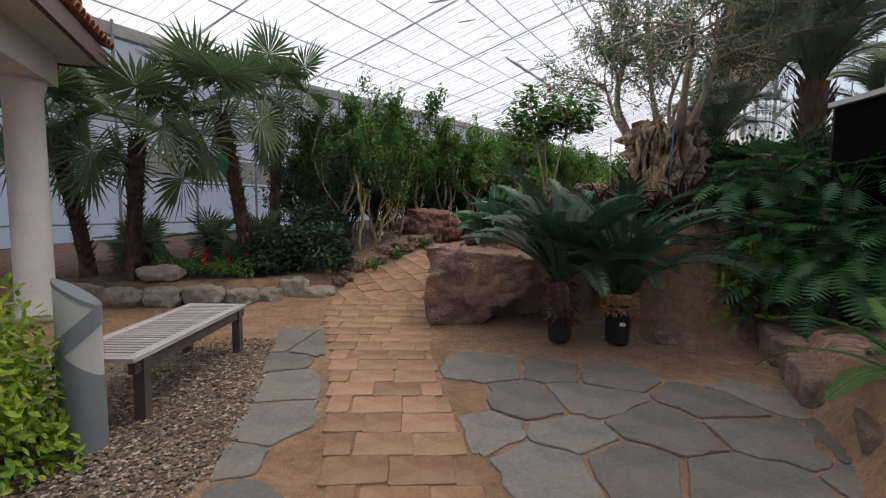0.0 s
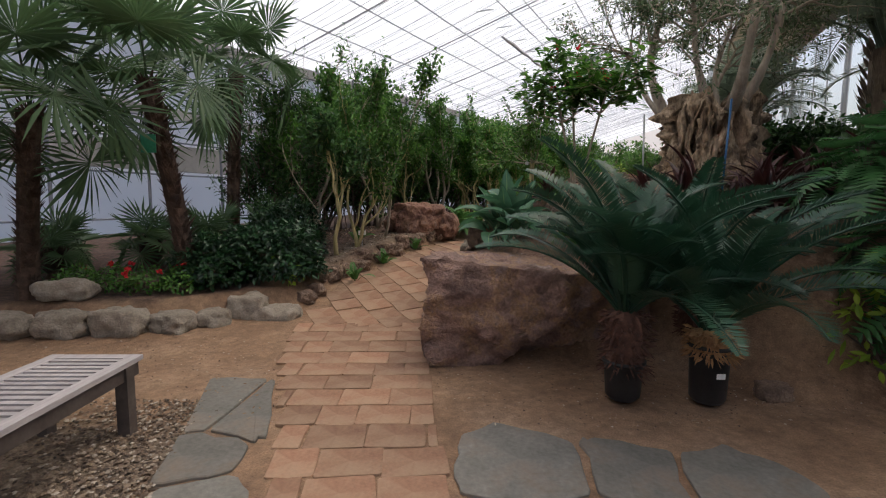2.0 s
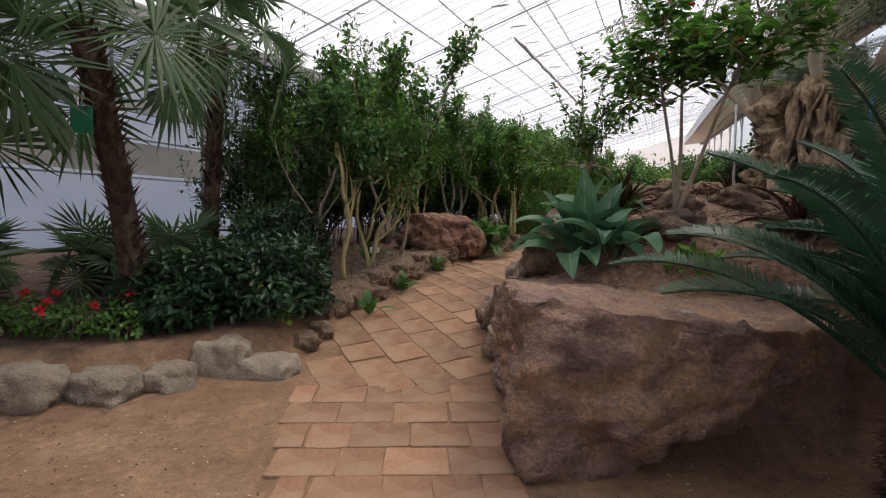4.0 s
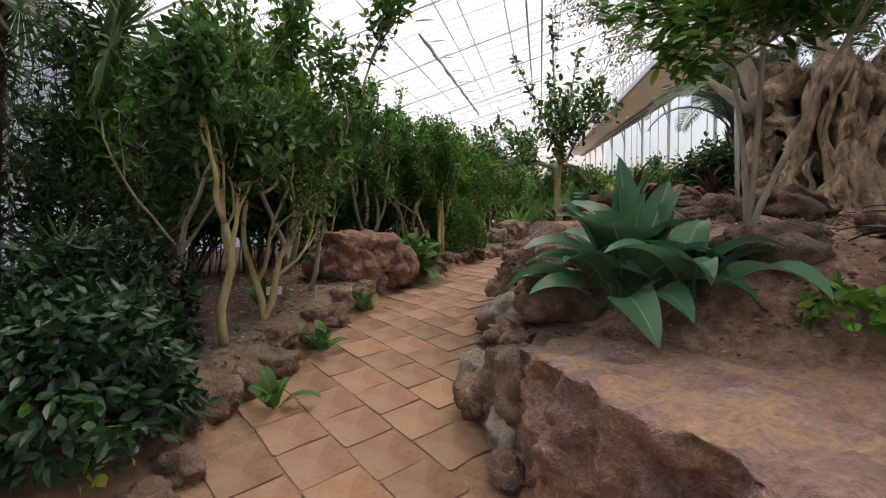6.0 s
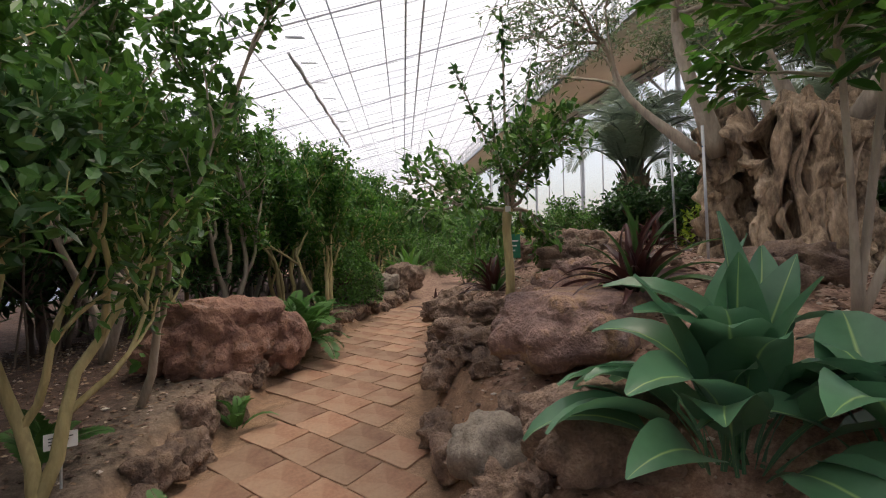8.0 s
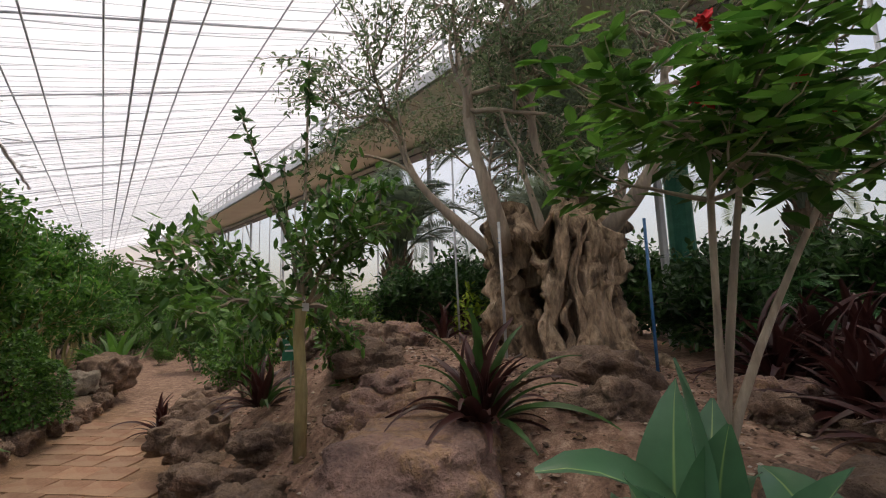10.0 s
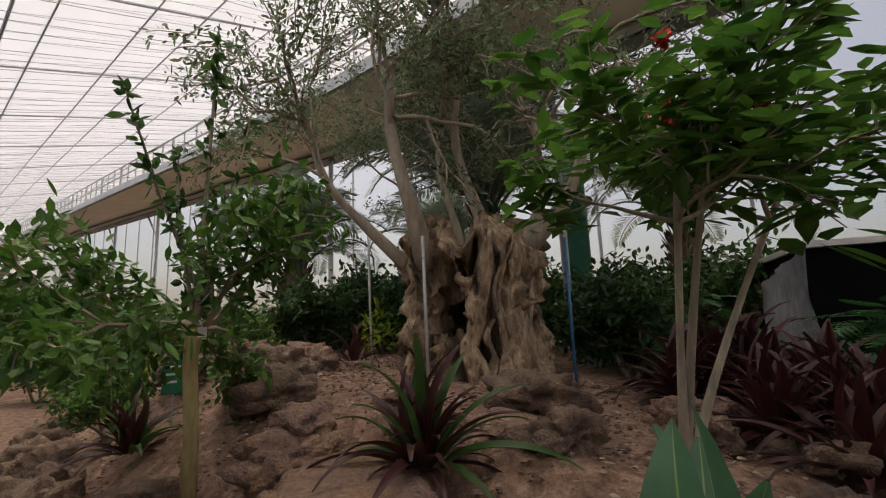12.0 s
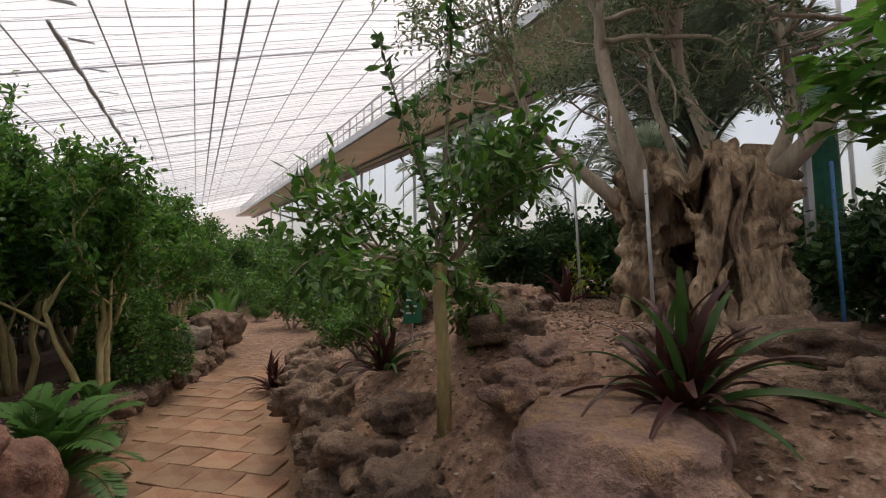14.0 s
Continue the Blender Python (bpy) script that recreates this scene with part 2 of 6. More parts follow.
L_BLUE = mat_leaf("blue-grey palm leaflet", (0.13, 0.18, 0.13), (0.3, 0.37, 0.28), 0.6, 0.4)
L_BROAD = mat_leaf("broad blue-green leaf", (0.055, 0.145, 0.085), (0.125, 0.275, 0.145), 0.3, 0.3, vein=(0.405, 0.567, 0.203))
L_LOBED = mat_leaf("lobed dark green leaf", (0.032, 0.105, 0.034), (0.11, 0.27, 0.08), 0.26, 0.3)
L_SHRUB = mat_leaf("large fresh green leaf", (0.03, 0.105, 0.016), (0.13, 0.28, 0.045), 0.34, 0.48)
L_RED = mat_leaf("dark red-brown strap leaf", (0.022, 0.011, 0.01), (0.1, 0.032, 0.03), 0.35, 0.15)
L_FERN = mat_leaf("fern green", (0.035, 0.11, 0.02), (0.12, 0.27, 0.06), 0.5, 0.3)


def mat_ground():
    """Sand, dark mulch and red soil, each where its mask says, with ragged borders."""
    m, nt, bs = nodes_of("sand and soil")
    at = nt.nodes.new("ShaderNodeAttribute")
    at.attribute_name = "soil"
    sep = nt.nodes.new("ShaderNodeSeparateColor")
    nt.links.new(at.outputs["Color"], sep.inputs[0])
    a, b, c = noise_tex(nt, 1.3, 8, 0.65), noise_tex(nt, 14, 8, 0.7), noise_tex(nt, 90, 3)
    sand = ramp(nt, a, [(0.25, (0.18, 0.105, 0.062)), (0.5, (0.29, 0.18, 0.11)), (0.75, (0.37, 0.25, 0.165))])
    mulch = ramp(nt, b, [(0.25, (0.035, 0.022, 0.016)), (0.55, (0.1, 0.06, 0.045)), (0.8, (0.2, 0.13, 0.1))])
    soil = ramp(nt, b, [(0.22, (0.14, 0.08, 0.055)), (0.5, (0.31, 0.19, 0.135)), (0.72, (0.46, 0.33, 0.25))])
    grey = ramp(nt, b, [(0.25, (0.07, 0.055, 0.042)), (0.5, (0.16, 0.125, 0.095)), (0.75, (0.27, 0.22, 0.175))])
    col = mixc(nt, sep.outputs[1], mixc(nt, sep.outputs[0], sand, mulch), soil)
    col = mixc(nt, sep.outputs[2], col, grey)
    blotch = noise_tex(nt, 4.5, 8, 0.75)
    col = mixc(nt, 0.7, col, ramp(nt, blotch, [(0.3, (0.27, 0.25, 0.24)), (0.5, (0.5, 0.5, 0.5)), (0.72, (0.7, 0.69, 0.67))]), "OVERLAY")
    col = mixc(nt, 0.75, col, ramp(nt, b, [(0.25, (0.28, 0.28, 0.28)), (0.75, (0.7, 0.7, 0.7))]), "OVERLAY")
    col = mixc(nt, 0.5, col, ramp(nt, c, [(0.3, (0.3, 0.3, 0.3)), (0.7, (0.7, 0.7, 0.7))]), "OVERLAY")
    nt.links.new(col, bs.inputs["Base Color"])
    bs.inputs["Roughness"].default_value = 0.95
    bump(nt, bs, mixc(nt, 0.5, b, c), 0.7, 0.03)
    return m


M_GROUND = mat_ground()

# ---------------------------------------------------------------- mesh helpers
rng = np.random.default_rng(7)
AXIS, SIDE = np.array((0.407, 0.914)), np.array((-0.914, 0.407))


def hall(u, v, z):
    """A place in the hall: u along its length, v towards its sheeted side wall."""
    p = AXIS * u + SIDE * v
    return (float(p[0]), float(p[1]), z + 0.06 * max(0.0, u - 12.0))


class Geo:
    """Collects vertices and faces of one mesh."""

    def __init__(self):
        self.v, self.f, self.n = [], [], 0

    def add(self, verts, faces):
        verts, faces = np.asarray(verts, float), np.asarray(faces, int)
        self.v.append(verts)
        self.f.append(faces + self.n)
        self.n += len(verts)

    def tube(self, pts, radii, sides=6, cap=True):
        pts = np.asarray(pts, float)
        radii = np.broadcast_to(np.asarray(radii, float), (len(pts),))
        d = np.gradient(pts, axis=0)
        d /= np.linalg.norm(d, axis=1)[:, None] + 1e-9
        ref = np.array((0.0, 0.0, 1.0)) if abs(d[:, 2]).mean() < 0.8 else np.array((1.0, 0.0, 0.0))
        s = np.cross(d, ref)
        s /= np.linalg.norm(s, axis=1)[:, None] + 1e-9
        t = np.cross(d, s)
        a = np.linspace(0, 2 * np.pi, sides, endpoint=False)
        ring = pts[:, None] + radii[:, None, None] * (np.cos(a)[None, :, None] * s[:, None] + np.sin(a)[None, :, None] * t[:, None])
        k, n = sides, len(pts)
        i, j = np.meshgrid(np.arange(n - 1), np.arange(k), indexing="ij")
        q = np.stack((i * k + j, i * k + (j + 1) % k, (i + 1) * k + (j + 1) % k, (i + 1) * k + j), -1).reshape(-1, 4)
        self.add(ring.reshape(-1, 3), q)
        if cap:
            c = np.stack((ring[0].mean(0), ring[-1].mean(0)))
            base = self.n
            self.add(c, np.zeros((0, 4), int))
            off = base - n * k
            lo = [(off + (x + 1) % k, off + x, base, base) for x in range(k)]
            hi = [(off + (n - 1) * k + x, off + (n - 1) * k + (x + 1) % k, base + 1, base + 1) for x in range(k)]
            self.f.append(np.array(lo + hi, int))

    def box(self, lo, hi, m=None):
        (x0, y0, z0), (x1, y1, z1) = lo, hi
        v = np.array([(x0, y0, z0), (x1, y0, z0), (x1, y1, z0), (x0, y1, z0), (x0, y0, z1), (x1, y0, z1), (x1, y1, z1), (x0, y1, z1)], float)
        if m is not None:
            v = np.array([tuple(m @ Vector(p)) for p in v])
        self.add(v, [(3, 2, 1, 0), (4, 5, 6, 7), (0, 1, 5, 4), (1, 2, 6, 5), (2, 3, 7, 6), (3, 0, 4, 7)])

    def mesh(self, name, material, smooth=False, weld=False):
        v = np.concatenate(self.v)
        if weld:
            _, first, to = np.unique(np.round(v, 5), axis=0, return_index=True, return_inverse=True)
            v, to = v[first], to.ravel()
            self.f = [to[f] for f in self.f]
        fs = []
        for f in self.f:
            if len(f) == 0:
                continue
            if f.shape[1] == 3:
                f = np.concatenate((f, f[:, 2:3]), 1)
            fs.append(f)
        f = np.concatenate(fs)
        tri = f[:, 2] == f[:, 3]
        count = np.where(tri, 3, 4)
        keep = np.ones(f.shape, bool)
        keep[tri, 3] = False
        loops = f[keep]
        me = bpy.data.meshes.new(name)
        me.vertices.add(len(v))
        me.vertices.foreach_set("co", v.astype(np.float32).ravel())
        me.loops.add(len(loops))
        me.loops.foreach_set("vertex_index", loops.astype(np.int32))
        me.polygons.add(len(f))
        start = np.concatenate(([0], np.cumsum(count)[:-1]))
        me.polygons.foreach_set("loop_start", start.astype(np.int32))
        me.update(calc_edges=True)
        me.validate()
        me.materials.append(material)
        me.polygons.foreach_set("use_smooth", np.full(len(me.polygons), smooth))
        return me


def part(name, source, material, parent=None, label="", smooth=False):
    """One mesh object out of a Geo, a bmesh or a mesh, under a thing or a part."""
    if isinstance(source, Geo):
        me = source.mesh(name, material, smooth)
    elif isinstance(source, bmesh.types.BMesh):
        me = bpy.data.meshes.new(name)
        source.to_mesh(me)
        source.free()
        me.materials.append(material)
        me.polygons.foreach_set("use_smooth", [smooth] * len(me.polygons))
    else:
        me = source
    ob = new(name, me)
    if parent:
        ob.parent = parent
    if label:
        tagged(ob, label)
    return ob


def thing(name, loc, label, category, group="", turn=0.0, kind=""):
    ob = new(name)
    ob.empty_display_size = 0.1
    ob.matrix_basis = pose(*loc, 0, 0, turn)
    return tagged(ob, label, category, group, kind)


def unit(a):
    return a / (np.linalg.norm(a, axis=-1, keepdims=True) + 1e-9)


def leaves(geo, p, d, length, width, up=0.6, fold=0.18, droop=0.12, seed=0, face=None):
    """Adds one folded leaf of four faces at each point p, pointing along d."""
    r = np.random.default_rng(seed)
    n = len(p)
    d = unit(d)
    length = np.broadcast_to(length, (n,))[:, None] * r.uniform(0.65, 1.25, (n, 1))
    width = np.broadcast_to(width, (n,))[:, None] * r.uniform(0.75, 1.2, (n, 1))
    ref = r.normal(size=(n, 3)) * (1 - up) + np.array((0, 0, 1.0)) * up
    if face is not None:
        ref = face + ref * 0.25
    s = unit(np.cross(d, ref))
    nn = np.cross(s, d)
    drop = np.array((0, 0, 1.0)) * droop * length
    v = [p]
    for t, w in ((0.28, 0.8), (0.62, 0.92)):
        c = p + d * length * t - drop * t * t
        v += [c - nn * fold * width * w, c + s * width * w / 2, c - s * width * w / 2]
    v = np.stack(v + [p + d * length - drop], 1).reshape(-1, 3)
    k = np.arange(n)[:, None] * 8
    quads = ((1, 2, 5, 4), (3, 1, 4, 6))
    tris = ((0, 1, 2, 2), (0, 3, 1, 1), (4, 5, 7, 7), (6, 4, 7, 7))
    geo.add(v, np.concatenate([k + np.array(t) for t in quads + tris]))


def rock_mesh(name, dims, seed, material, sub=4, rough=0.22, flat_top=0.0, square=0.0):
    """A weathered stone: a ball pulled towards a block, dented and pitted, with its base at z = 0."""
    bm = bmesh.new()
    bmesh.ops.create_icosphere(bm, subdivisions=sub, radius=1.0)
    off = Vector((seed * 7.31, seed * 3.17, seed * 1.93))
    for v in bm.verts:
        c = v.co.copy()
        if square:
            m = max(abs(c.x), abs(c.y), abs(c.z))
            c = c.lerp(c / m * 0.86, square)
        u = c.copy()
        c = Vector((u.x * dims[0], u.y * dims[1], u.z * dims[2])) * (3 / sum(dims))
        k = 1 + rough * noise.noise(c * 1.1 + off) * 1.3 + rough * 0.6 * noise.noise(c * 2.7 + off) + rough * 0.28 * noise.noise(c * 6.5 + off)
        k -= rough * 0.35 * max(0.0, noise.noise(c * 4.1 - off)) ** 2 * 3
        cells = noise.voronoi(c * 1.9 + off)[0]
        k += rough * 0.9 * (0.35 - cells[0]) - rough * 0.5 * max(0.0, 0.16 - (cells[1] - cells[0])) * 3
        k -= rough * 0.2 * abs(noise.noise(c * 11 + off)) if sub > 3 else 0
        c = u * k
        if flat_top and c.z > 1 - flat_top:
            c.z = 1 - flat_top + (c.z - 1 + flat_top) * 0.2
        v.co = Vector((c.x * dims[0] / 2, c.y * dims[1] / 2, c.z * dims[2] / 2))
    low = min(v.co.z for v in bm.verts)
    for v in bm.verts:
        v.co.z -= low
    me = bpy.data.meshes.new(name)
    bm.to_mesh(me)
    bm.free()
    me.materials.append(material)
    me.polygons.foreach_set("use_smooth", [True] * len(me.polygons))
    return me


# ---------------------------------------------------------------- ground
LEFT_EDGE = [(-2, 0.82), (0, 0.27), (2.05, -0.3), (4.38, -0.94), (5.4, -1.33), (6.2, -1.5), (7, -1.55), (7.8, -1.42), (9.5, -0.75), (10.9, -0.05), (12.2, 0.75), (13.6, 1.8), (14.9, 3.0), (16.5, 4.1), (18, 4.8), (20.5, 6.5), (40, 20)]
RIGHT_EDGE = [(-2, 1.6), (0, 1.0), (2.1, 0.49), (3.3, 0.25), (4.4, 0.06), (5.8, -0.06), (7, -0.08), (7.6, 0), (9.2, 0.5), (10.55, 1.2), (11.8, 1.95), (13.3, 2.95), (14.2, 3.75), (15, 4.8), (17, 6.3), (19, 8), (40, 23)]


def edge_x(edge, y):
    return np.interp(y, [e[0] for e in edge], [e[1] for e in edge])


def step(t, a, b):
    t = np.clip((t - a) / (b - a), 0, 1)
    return t * t * (3 - 2 * t)


def bed_line(x):
    return np.interp(x, [-4.6, -3.2, -2.8, -2.25, -1.76, -1.5], [5.95, 6.1, 6.25, 6.55, 6.75, 7.0])


def ground(x, y):
    """Height of the ground: a flat court, a path that climbs, a raised bed on one side of it and a rocky mound on the other."""
    x, y = np.asarray(x, float), np.asarray(y, float)
    dl, dr = edge_x(LEFT_EDGE, y) - x, x - edge_x(RIGHT_EDGE, y)
    z = np.interp(y, [5.5, 6.8, 8, 8.9, 10, 12, 14, 17, 20, 40], [0, 0.08, 0.27, 0.39, 0.5, 0.62, 0.72, 0.88, 1.05, 2.0])
    z = z * (1 - 0.5 * step(dl, 1, 5)) + 0.25 * step(y - bed_line(x), 0, 0.3) * step(dl, 0.02, 0.3)
    z = z + (0.5 * step(dr, 0.05, 0.4) + 0.7 * step(dr, 0.3, 1.7)) * step(y, 5.6 - 0.9 * step(x, 1.8, 2.8), 7.0 - 1.2 * step(x, 1.8, 2.8)) * (1 - 0.75 * step(y, 10.5, 15))
    kerb = np.interp(y, [2, 2.6, 3.2, 5], [2.2, 2.55, 2.75, 3.6])
    return z + 0.35 * step(x - kerb, 0, 0.3) * (1 - step(y, 5, 7)) * step(y, -1, 1)


def gz(x, y):
    return float(ground(x, y))


def on_path(x, y, margin=0.0):
    return (x > edge_x(LEFT_EDGE, y) - margin) & (x < edge_x(RIGHT_EDGE, y) + margin)


def build_ground():
    xs = np.concatenate((-np.geomspace(400, 12.2, 16), np.arange(-12, 16, 0.1), np.geomspace(16.2, 400, 16)))
    ys = np.concatenate((-np.geomspace(400, 6.2, 16), np.arange(-6, 24, 0.1), np.geomspace(24.2, 400, 16)))
    gx, gy = np.meshgrid(xs, ys)
    z = ground(gx, gy)
    near = (abs(gx) < 16) & (gy > -6) & (gy < 24)
    bumpy = np.array([noise.noise(Vector((a * 1.7, b * 1.7, 0))) * 0.6 + noise.noise(Vector((a * 6, b * 6, 3))) * 0.4 if c else 0 for a, b, c in zip(gx.ravel(), gy.ravel(), near.ravel())]).reshape(z.shape)
    dl, dr = edge_x(LEFT_EDGE, gy) - gx, gx - edge_x(RIGHT_EDGE, gy)
    rough = 0.012 + 0.05 * step(dr, 0.2, 0.8) * step(gy, 5.5, 7) + 0.03 * step(dl, 0.2, 0.6) * step(gy, 6.5, 7.5)
    z = z + bumpy * np.where(on_path(gx, gy), 0.004, rough) + 0.014 * on_path(gx, gy) - 0.012
    g = Geo()
    n, m = len(xs), len(ys)
    i, j = np.meshgrid(np.arange(m - 1), np.arange(n - 1), indexing="ij")
    q = np.stack((i * n + j, i * n + j + 1, (i + 1) * n + j + 1, (i + 1) * n + j), -1).reshape(-1, 4)
    g.add(np.stack((gx, gy, z), -1).reshape(-1, 3), q)
    me = g.mesh("ground", M_GROUND, True)
    jit = bumpy * 0.5
    mulch = step(gy - bed_line(gx) + jit, 0.1, 0.5) * step(dl + jit, 0.25, 0.7)
    soil = np.maximum(step(dr + jit, 0.25, 0.6) * step(gy + jit, 5.6, 6.6), step(gx + jit - 2.6, 0.3, 0.8) * step(gy, 2, 3))
    gravel = step(-gx + jit, 1.0, 1.5) * step(4.6 - gy + jit, 0, 0.8) * (gx > -9) * 0.85
    pale = step(dl, 0.1, 0.3) * (1 - step(dl + jit, 0.5, 0.9)) * step(gy, 7.4, 8) * 0.8
    col = np.stack((mulch, soil, np.maximum(gravel, pale), np.ones_like(z)), -1).reshape(-1).astype(np.float32)
    at = me.color_attributes.new("soil", "FLOAT_COLOR", "POINT")
    at.data.foreach_set("color", col)
    return tagged(part("ground", me, M_GROUND), "sandy brown earth with mulch and soil", "ground", kind="structure")


build_ground()

# ---------------------------------------------------------------- the hall
U0, U1, V_LEFT, V_RIGHT, EAVE, PITCH = -14.0, 80.0, 12.0, -7.0, 5.6, 0.29


def vault(v):
    """Height of the roof film: one even pitch that climbs from the sheeted wall to the glazed one."""
    return EAVE + (V_LEFT - np.asarray(v, float)) * PITCH


def build_roof():
    g = Geo()
    vs, us = np.linspace(V_RIGHT, V_LEFT, 33), np.linspace(U0, U1, 60)
    pts = np.array([hall(u, v, float(vault(v)) + 0.06 + 0.03 * math.sin(u * 1.9 + v)) for u in us for v in vs])
    n = len(vs)
    g.add(pts, [(i * n + j, i * n + j + 1, (i + 1) * n + j + 1, (i + 1) * n + j) for i in range(len(us) - 1) for j in range(n - 1)])
    film = tagged(part("ceiling", g, M_FILM, smooth=True), "translucent white greenhouse roof film", "roof", kind="structure")
    film.visible_shadow = False
    g = Geo()
    vv = np.linspace(V_RIGHT, V_LEFT, 13)
    for k, u in enumerate(np.arange(U0, 64, 0.27)):
        slant = (1.9 if k % 3 == 1 else -0.5) + rng.normal(0, 0.3)
        sag = rng.uniform(0.02, 0.12)
        g.tube([hall(u + slant * j / 12, v, float(vault(v)) - 0.03 - sag * math.sin(math.pi * ((j / 12 * 3) % 1))) for j, v in enumerate(vv)], 0.006 + 0.004 * (k % 3 == 0), 3, False)
    tagged(part("roof_wires", g, M_ROOFWIRE), "thin grey wires strung under the film", "roof wires", kind="stuff")
    for k, u in enumerate(np.arange(U0, U1, 4.5)):
        g = Geo()
        g.tube([hall(u, v, float(vault(v)) - 0.05) for v in vv], 0.024, 6, False)
        tagged(part("rafter", g, M_ROOFWIRE), "grey steel rafter of the roof", "roof frame", "rafters", "structure")
    for v in (11.2, 9.8, 8.4, 7.3, 5.7, 5.1, 3.85, 3.2, 2.7, 2.05, 0.45, -0.6, -2.2, -4.0, -5.6):
        g = Geo()
        g.tube([hall(u, v, float(vault(v)) - 0.09) for u in np.linspace(U0, U1, 20)], 0.034 if v in (3.2, 2.7) else 0.021, 6, False)
        tagged(part("purlin", g, M_ROOFWIRE), "grey steel purlin along the roof", "roof frame", "purlins", "structure")
    g = Geo()
    us = np.linspace(19, 34, 40)
    g.tube([hall(u, 6.5 + 0.02 * math.sin(3 * u), float(vault(6.5)) - 0.12) for u in us], 0.06 + 0.02 * np.sin(us * 2.7) * np.sin(us * 0.9), 8)
    tagged(part("rolled_shade", g, M_SHADE, smooth=True), "rolled grey shade cloth hung under the roof", "shade roll", kind="structure")
    for k in range(12):
        g = Geo()
        u, v = 8.5 + k * 1.9, 6.1
        m = Matrix.Translation(hall(u, v, float(vault(v)) - 0.2)) @ pose(0, 0, 0, 20, 0, -24)
        g.box((-0.22, -0.2, -0.015), (0.22, 0.2, 0.015), m)
        tagged(part("roof_patch", g, M_STEEL), "small square grey patch under the roof film", "patch", "patches under the roof", "structure")


build_roof()


def build_side_wall():
    g = Geo()
    for a, b in ((-3.0, 2.05), (2.7, EAVE)):
        us = np.linspace(U0, U1, 48)
        pts = [hall(u, V_LEFT + 0.05 * math.sin(u * 3.1), z) for u in us for z in np.linspace(a, b, 8)]
        g.add(pts, [(i * 8 + j, i * 8 + j + 1, (i + 1) * 8 + j + 1, (i + 1) * 8 + j) for i in range(47) for j in range(7)])
    wall = tagged(part("wall_west", g, M_FILM), "white translucent sheeted side wall", "wall", kind="structure")
    wall.visible_shadow = False

    def beam(name, z0, z1, dv, mat, label, u1=U1):
        b = Geo()
        us = np.linspace(U0, u1, 30)
        ring = ((-dv, z0), (dv, z0), (dv, z1), (-dv, z1))
        b.add([hall(u, V_LEFT - 0.12 + d, z) for u in us for d, z in ring], [(i * 4 + j, i * 4 + (j + 1) % 4, i * 4 + 4 + (j + 1) % 4, i * 4 + 4 + j) for i in range(29) for j in range(4)])
        tagged(part(name, b, mat), label, "wall rail", kind="structure")

    beam("trim_low", 2.05, 2.7, 0.04, M_BAND, "grey rolled curtain band of the side wall")
    beam("trim_mid", 3.35, 3.6, 0.05, M_BAND, "grey folded curtain edge")
    beam("trim_eave", EAVE - 0.28, EAVE, 0.12, M_BAND, "grey eave gutter beam")
    for z in (0.9, 1.95, 2.75, 3.3, 4.2):
        b = Geo()
        b.tube([hall(u, V_LEFT - 0.36, z) for u in np.linspace(U0, U1, 30)], 0.022, 6)
        tagged(part("wall_rail", b, M_WIRE), "thin steel rail along the side wall", "wall rail", "wall rails", "structure")
    for u in np.arange(U0 + 0.6, 60, 2.0):
        b = Geo()
        b.tube([hall(u, V_LEFT - 0.42, -3), hall(u, V_LEFT - 0.42, EAVE)], 0.035, 8)
        tagged(part("wall_post", b, M_WIRE), "grey steel post of the side wall", "post", "side wall posts", "structure")
    # the other side: glazing above a low wall
    g = Geo()
    us = np.linspace(U0, U1, 30)
    g.add([hall(u, V_RIGHT, z) for u in us for z in (-5, 11.0)], [(2 * i, 2 * i + 2, 2 * i + 3, 2 * i + 1) for i in range(29)])
    w = tagged(part("wall_east", g, M_CLEAR), "bright translucent glazed side wall", "wall", kind="structure")
    w.visible_shadow = False
    for u in np.arange(U0 + 1, 60, 3.0):
        b = Geo()
        b.tube([hall(u, V_RIGHT + 0.1, -4), hall(u, V_RIGHT + 0.1, 10.9)], 0.04, 8)
        tagged(part("glazing_post", b, M_STEEL), "grey steel post of the glazed wall", "post", "glazed wall posts", "structure")
    for name, u in (("wall_north", U1), ("wall_south", U0)):
        b = Geo()
        vs = np.linspace(V_RIGHT, V_LEFT, 20)
        pts = [hall(u, v, -6) for v in vs] + [hall(u, v, float(vault(v))) for v in vs]
        b.add(pts, [(i, i + 1, i + 21, i + 20) for i in range(19)])
        w = tagged(part(name, b, M_FILM), "translucent end wall of the greenhouse", "wall", kind="structure")
        w.visible_shadow = False


build_side_wall()


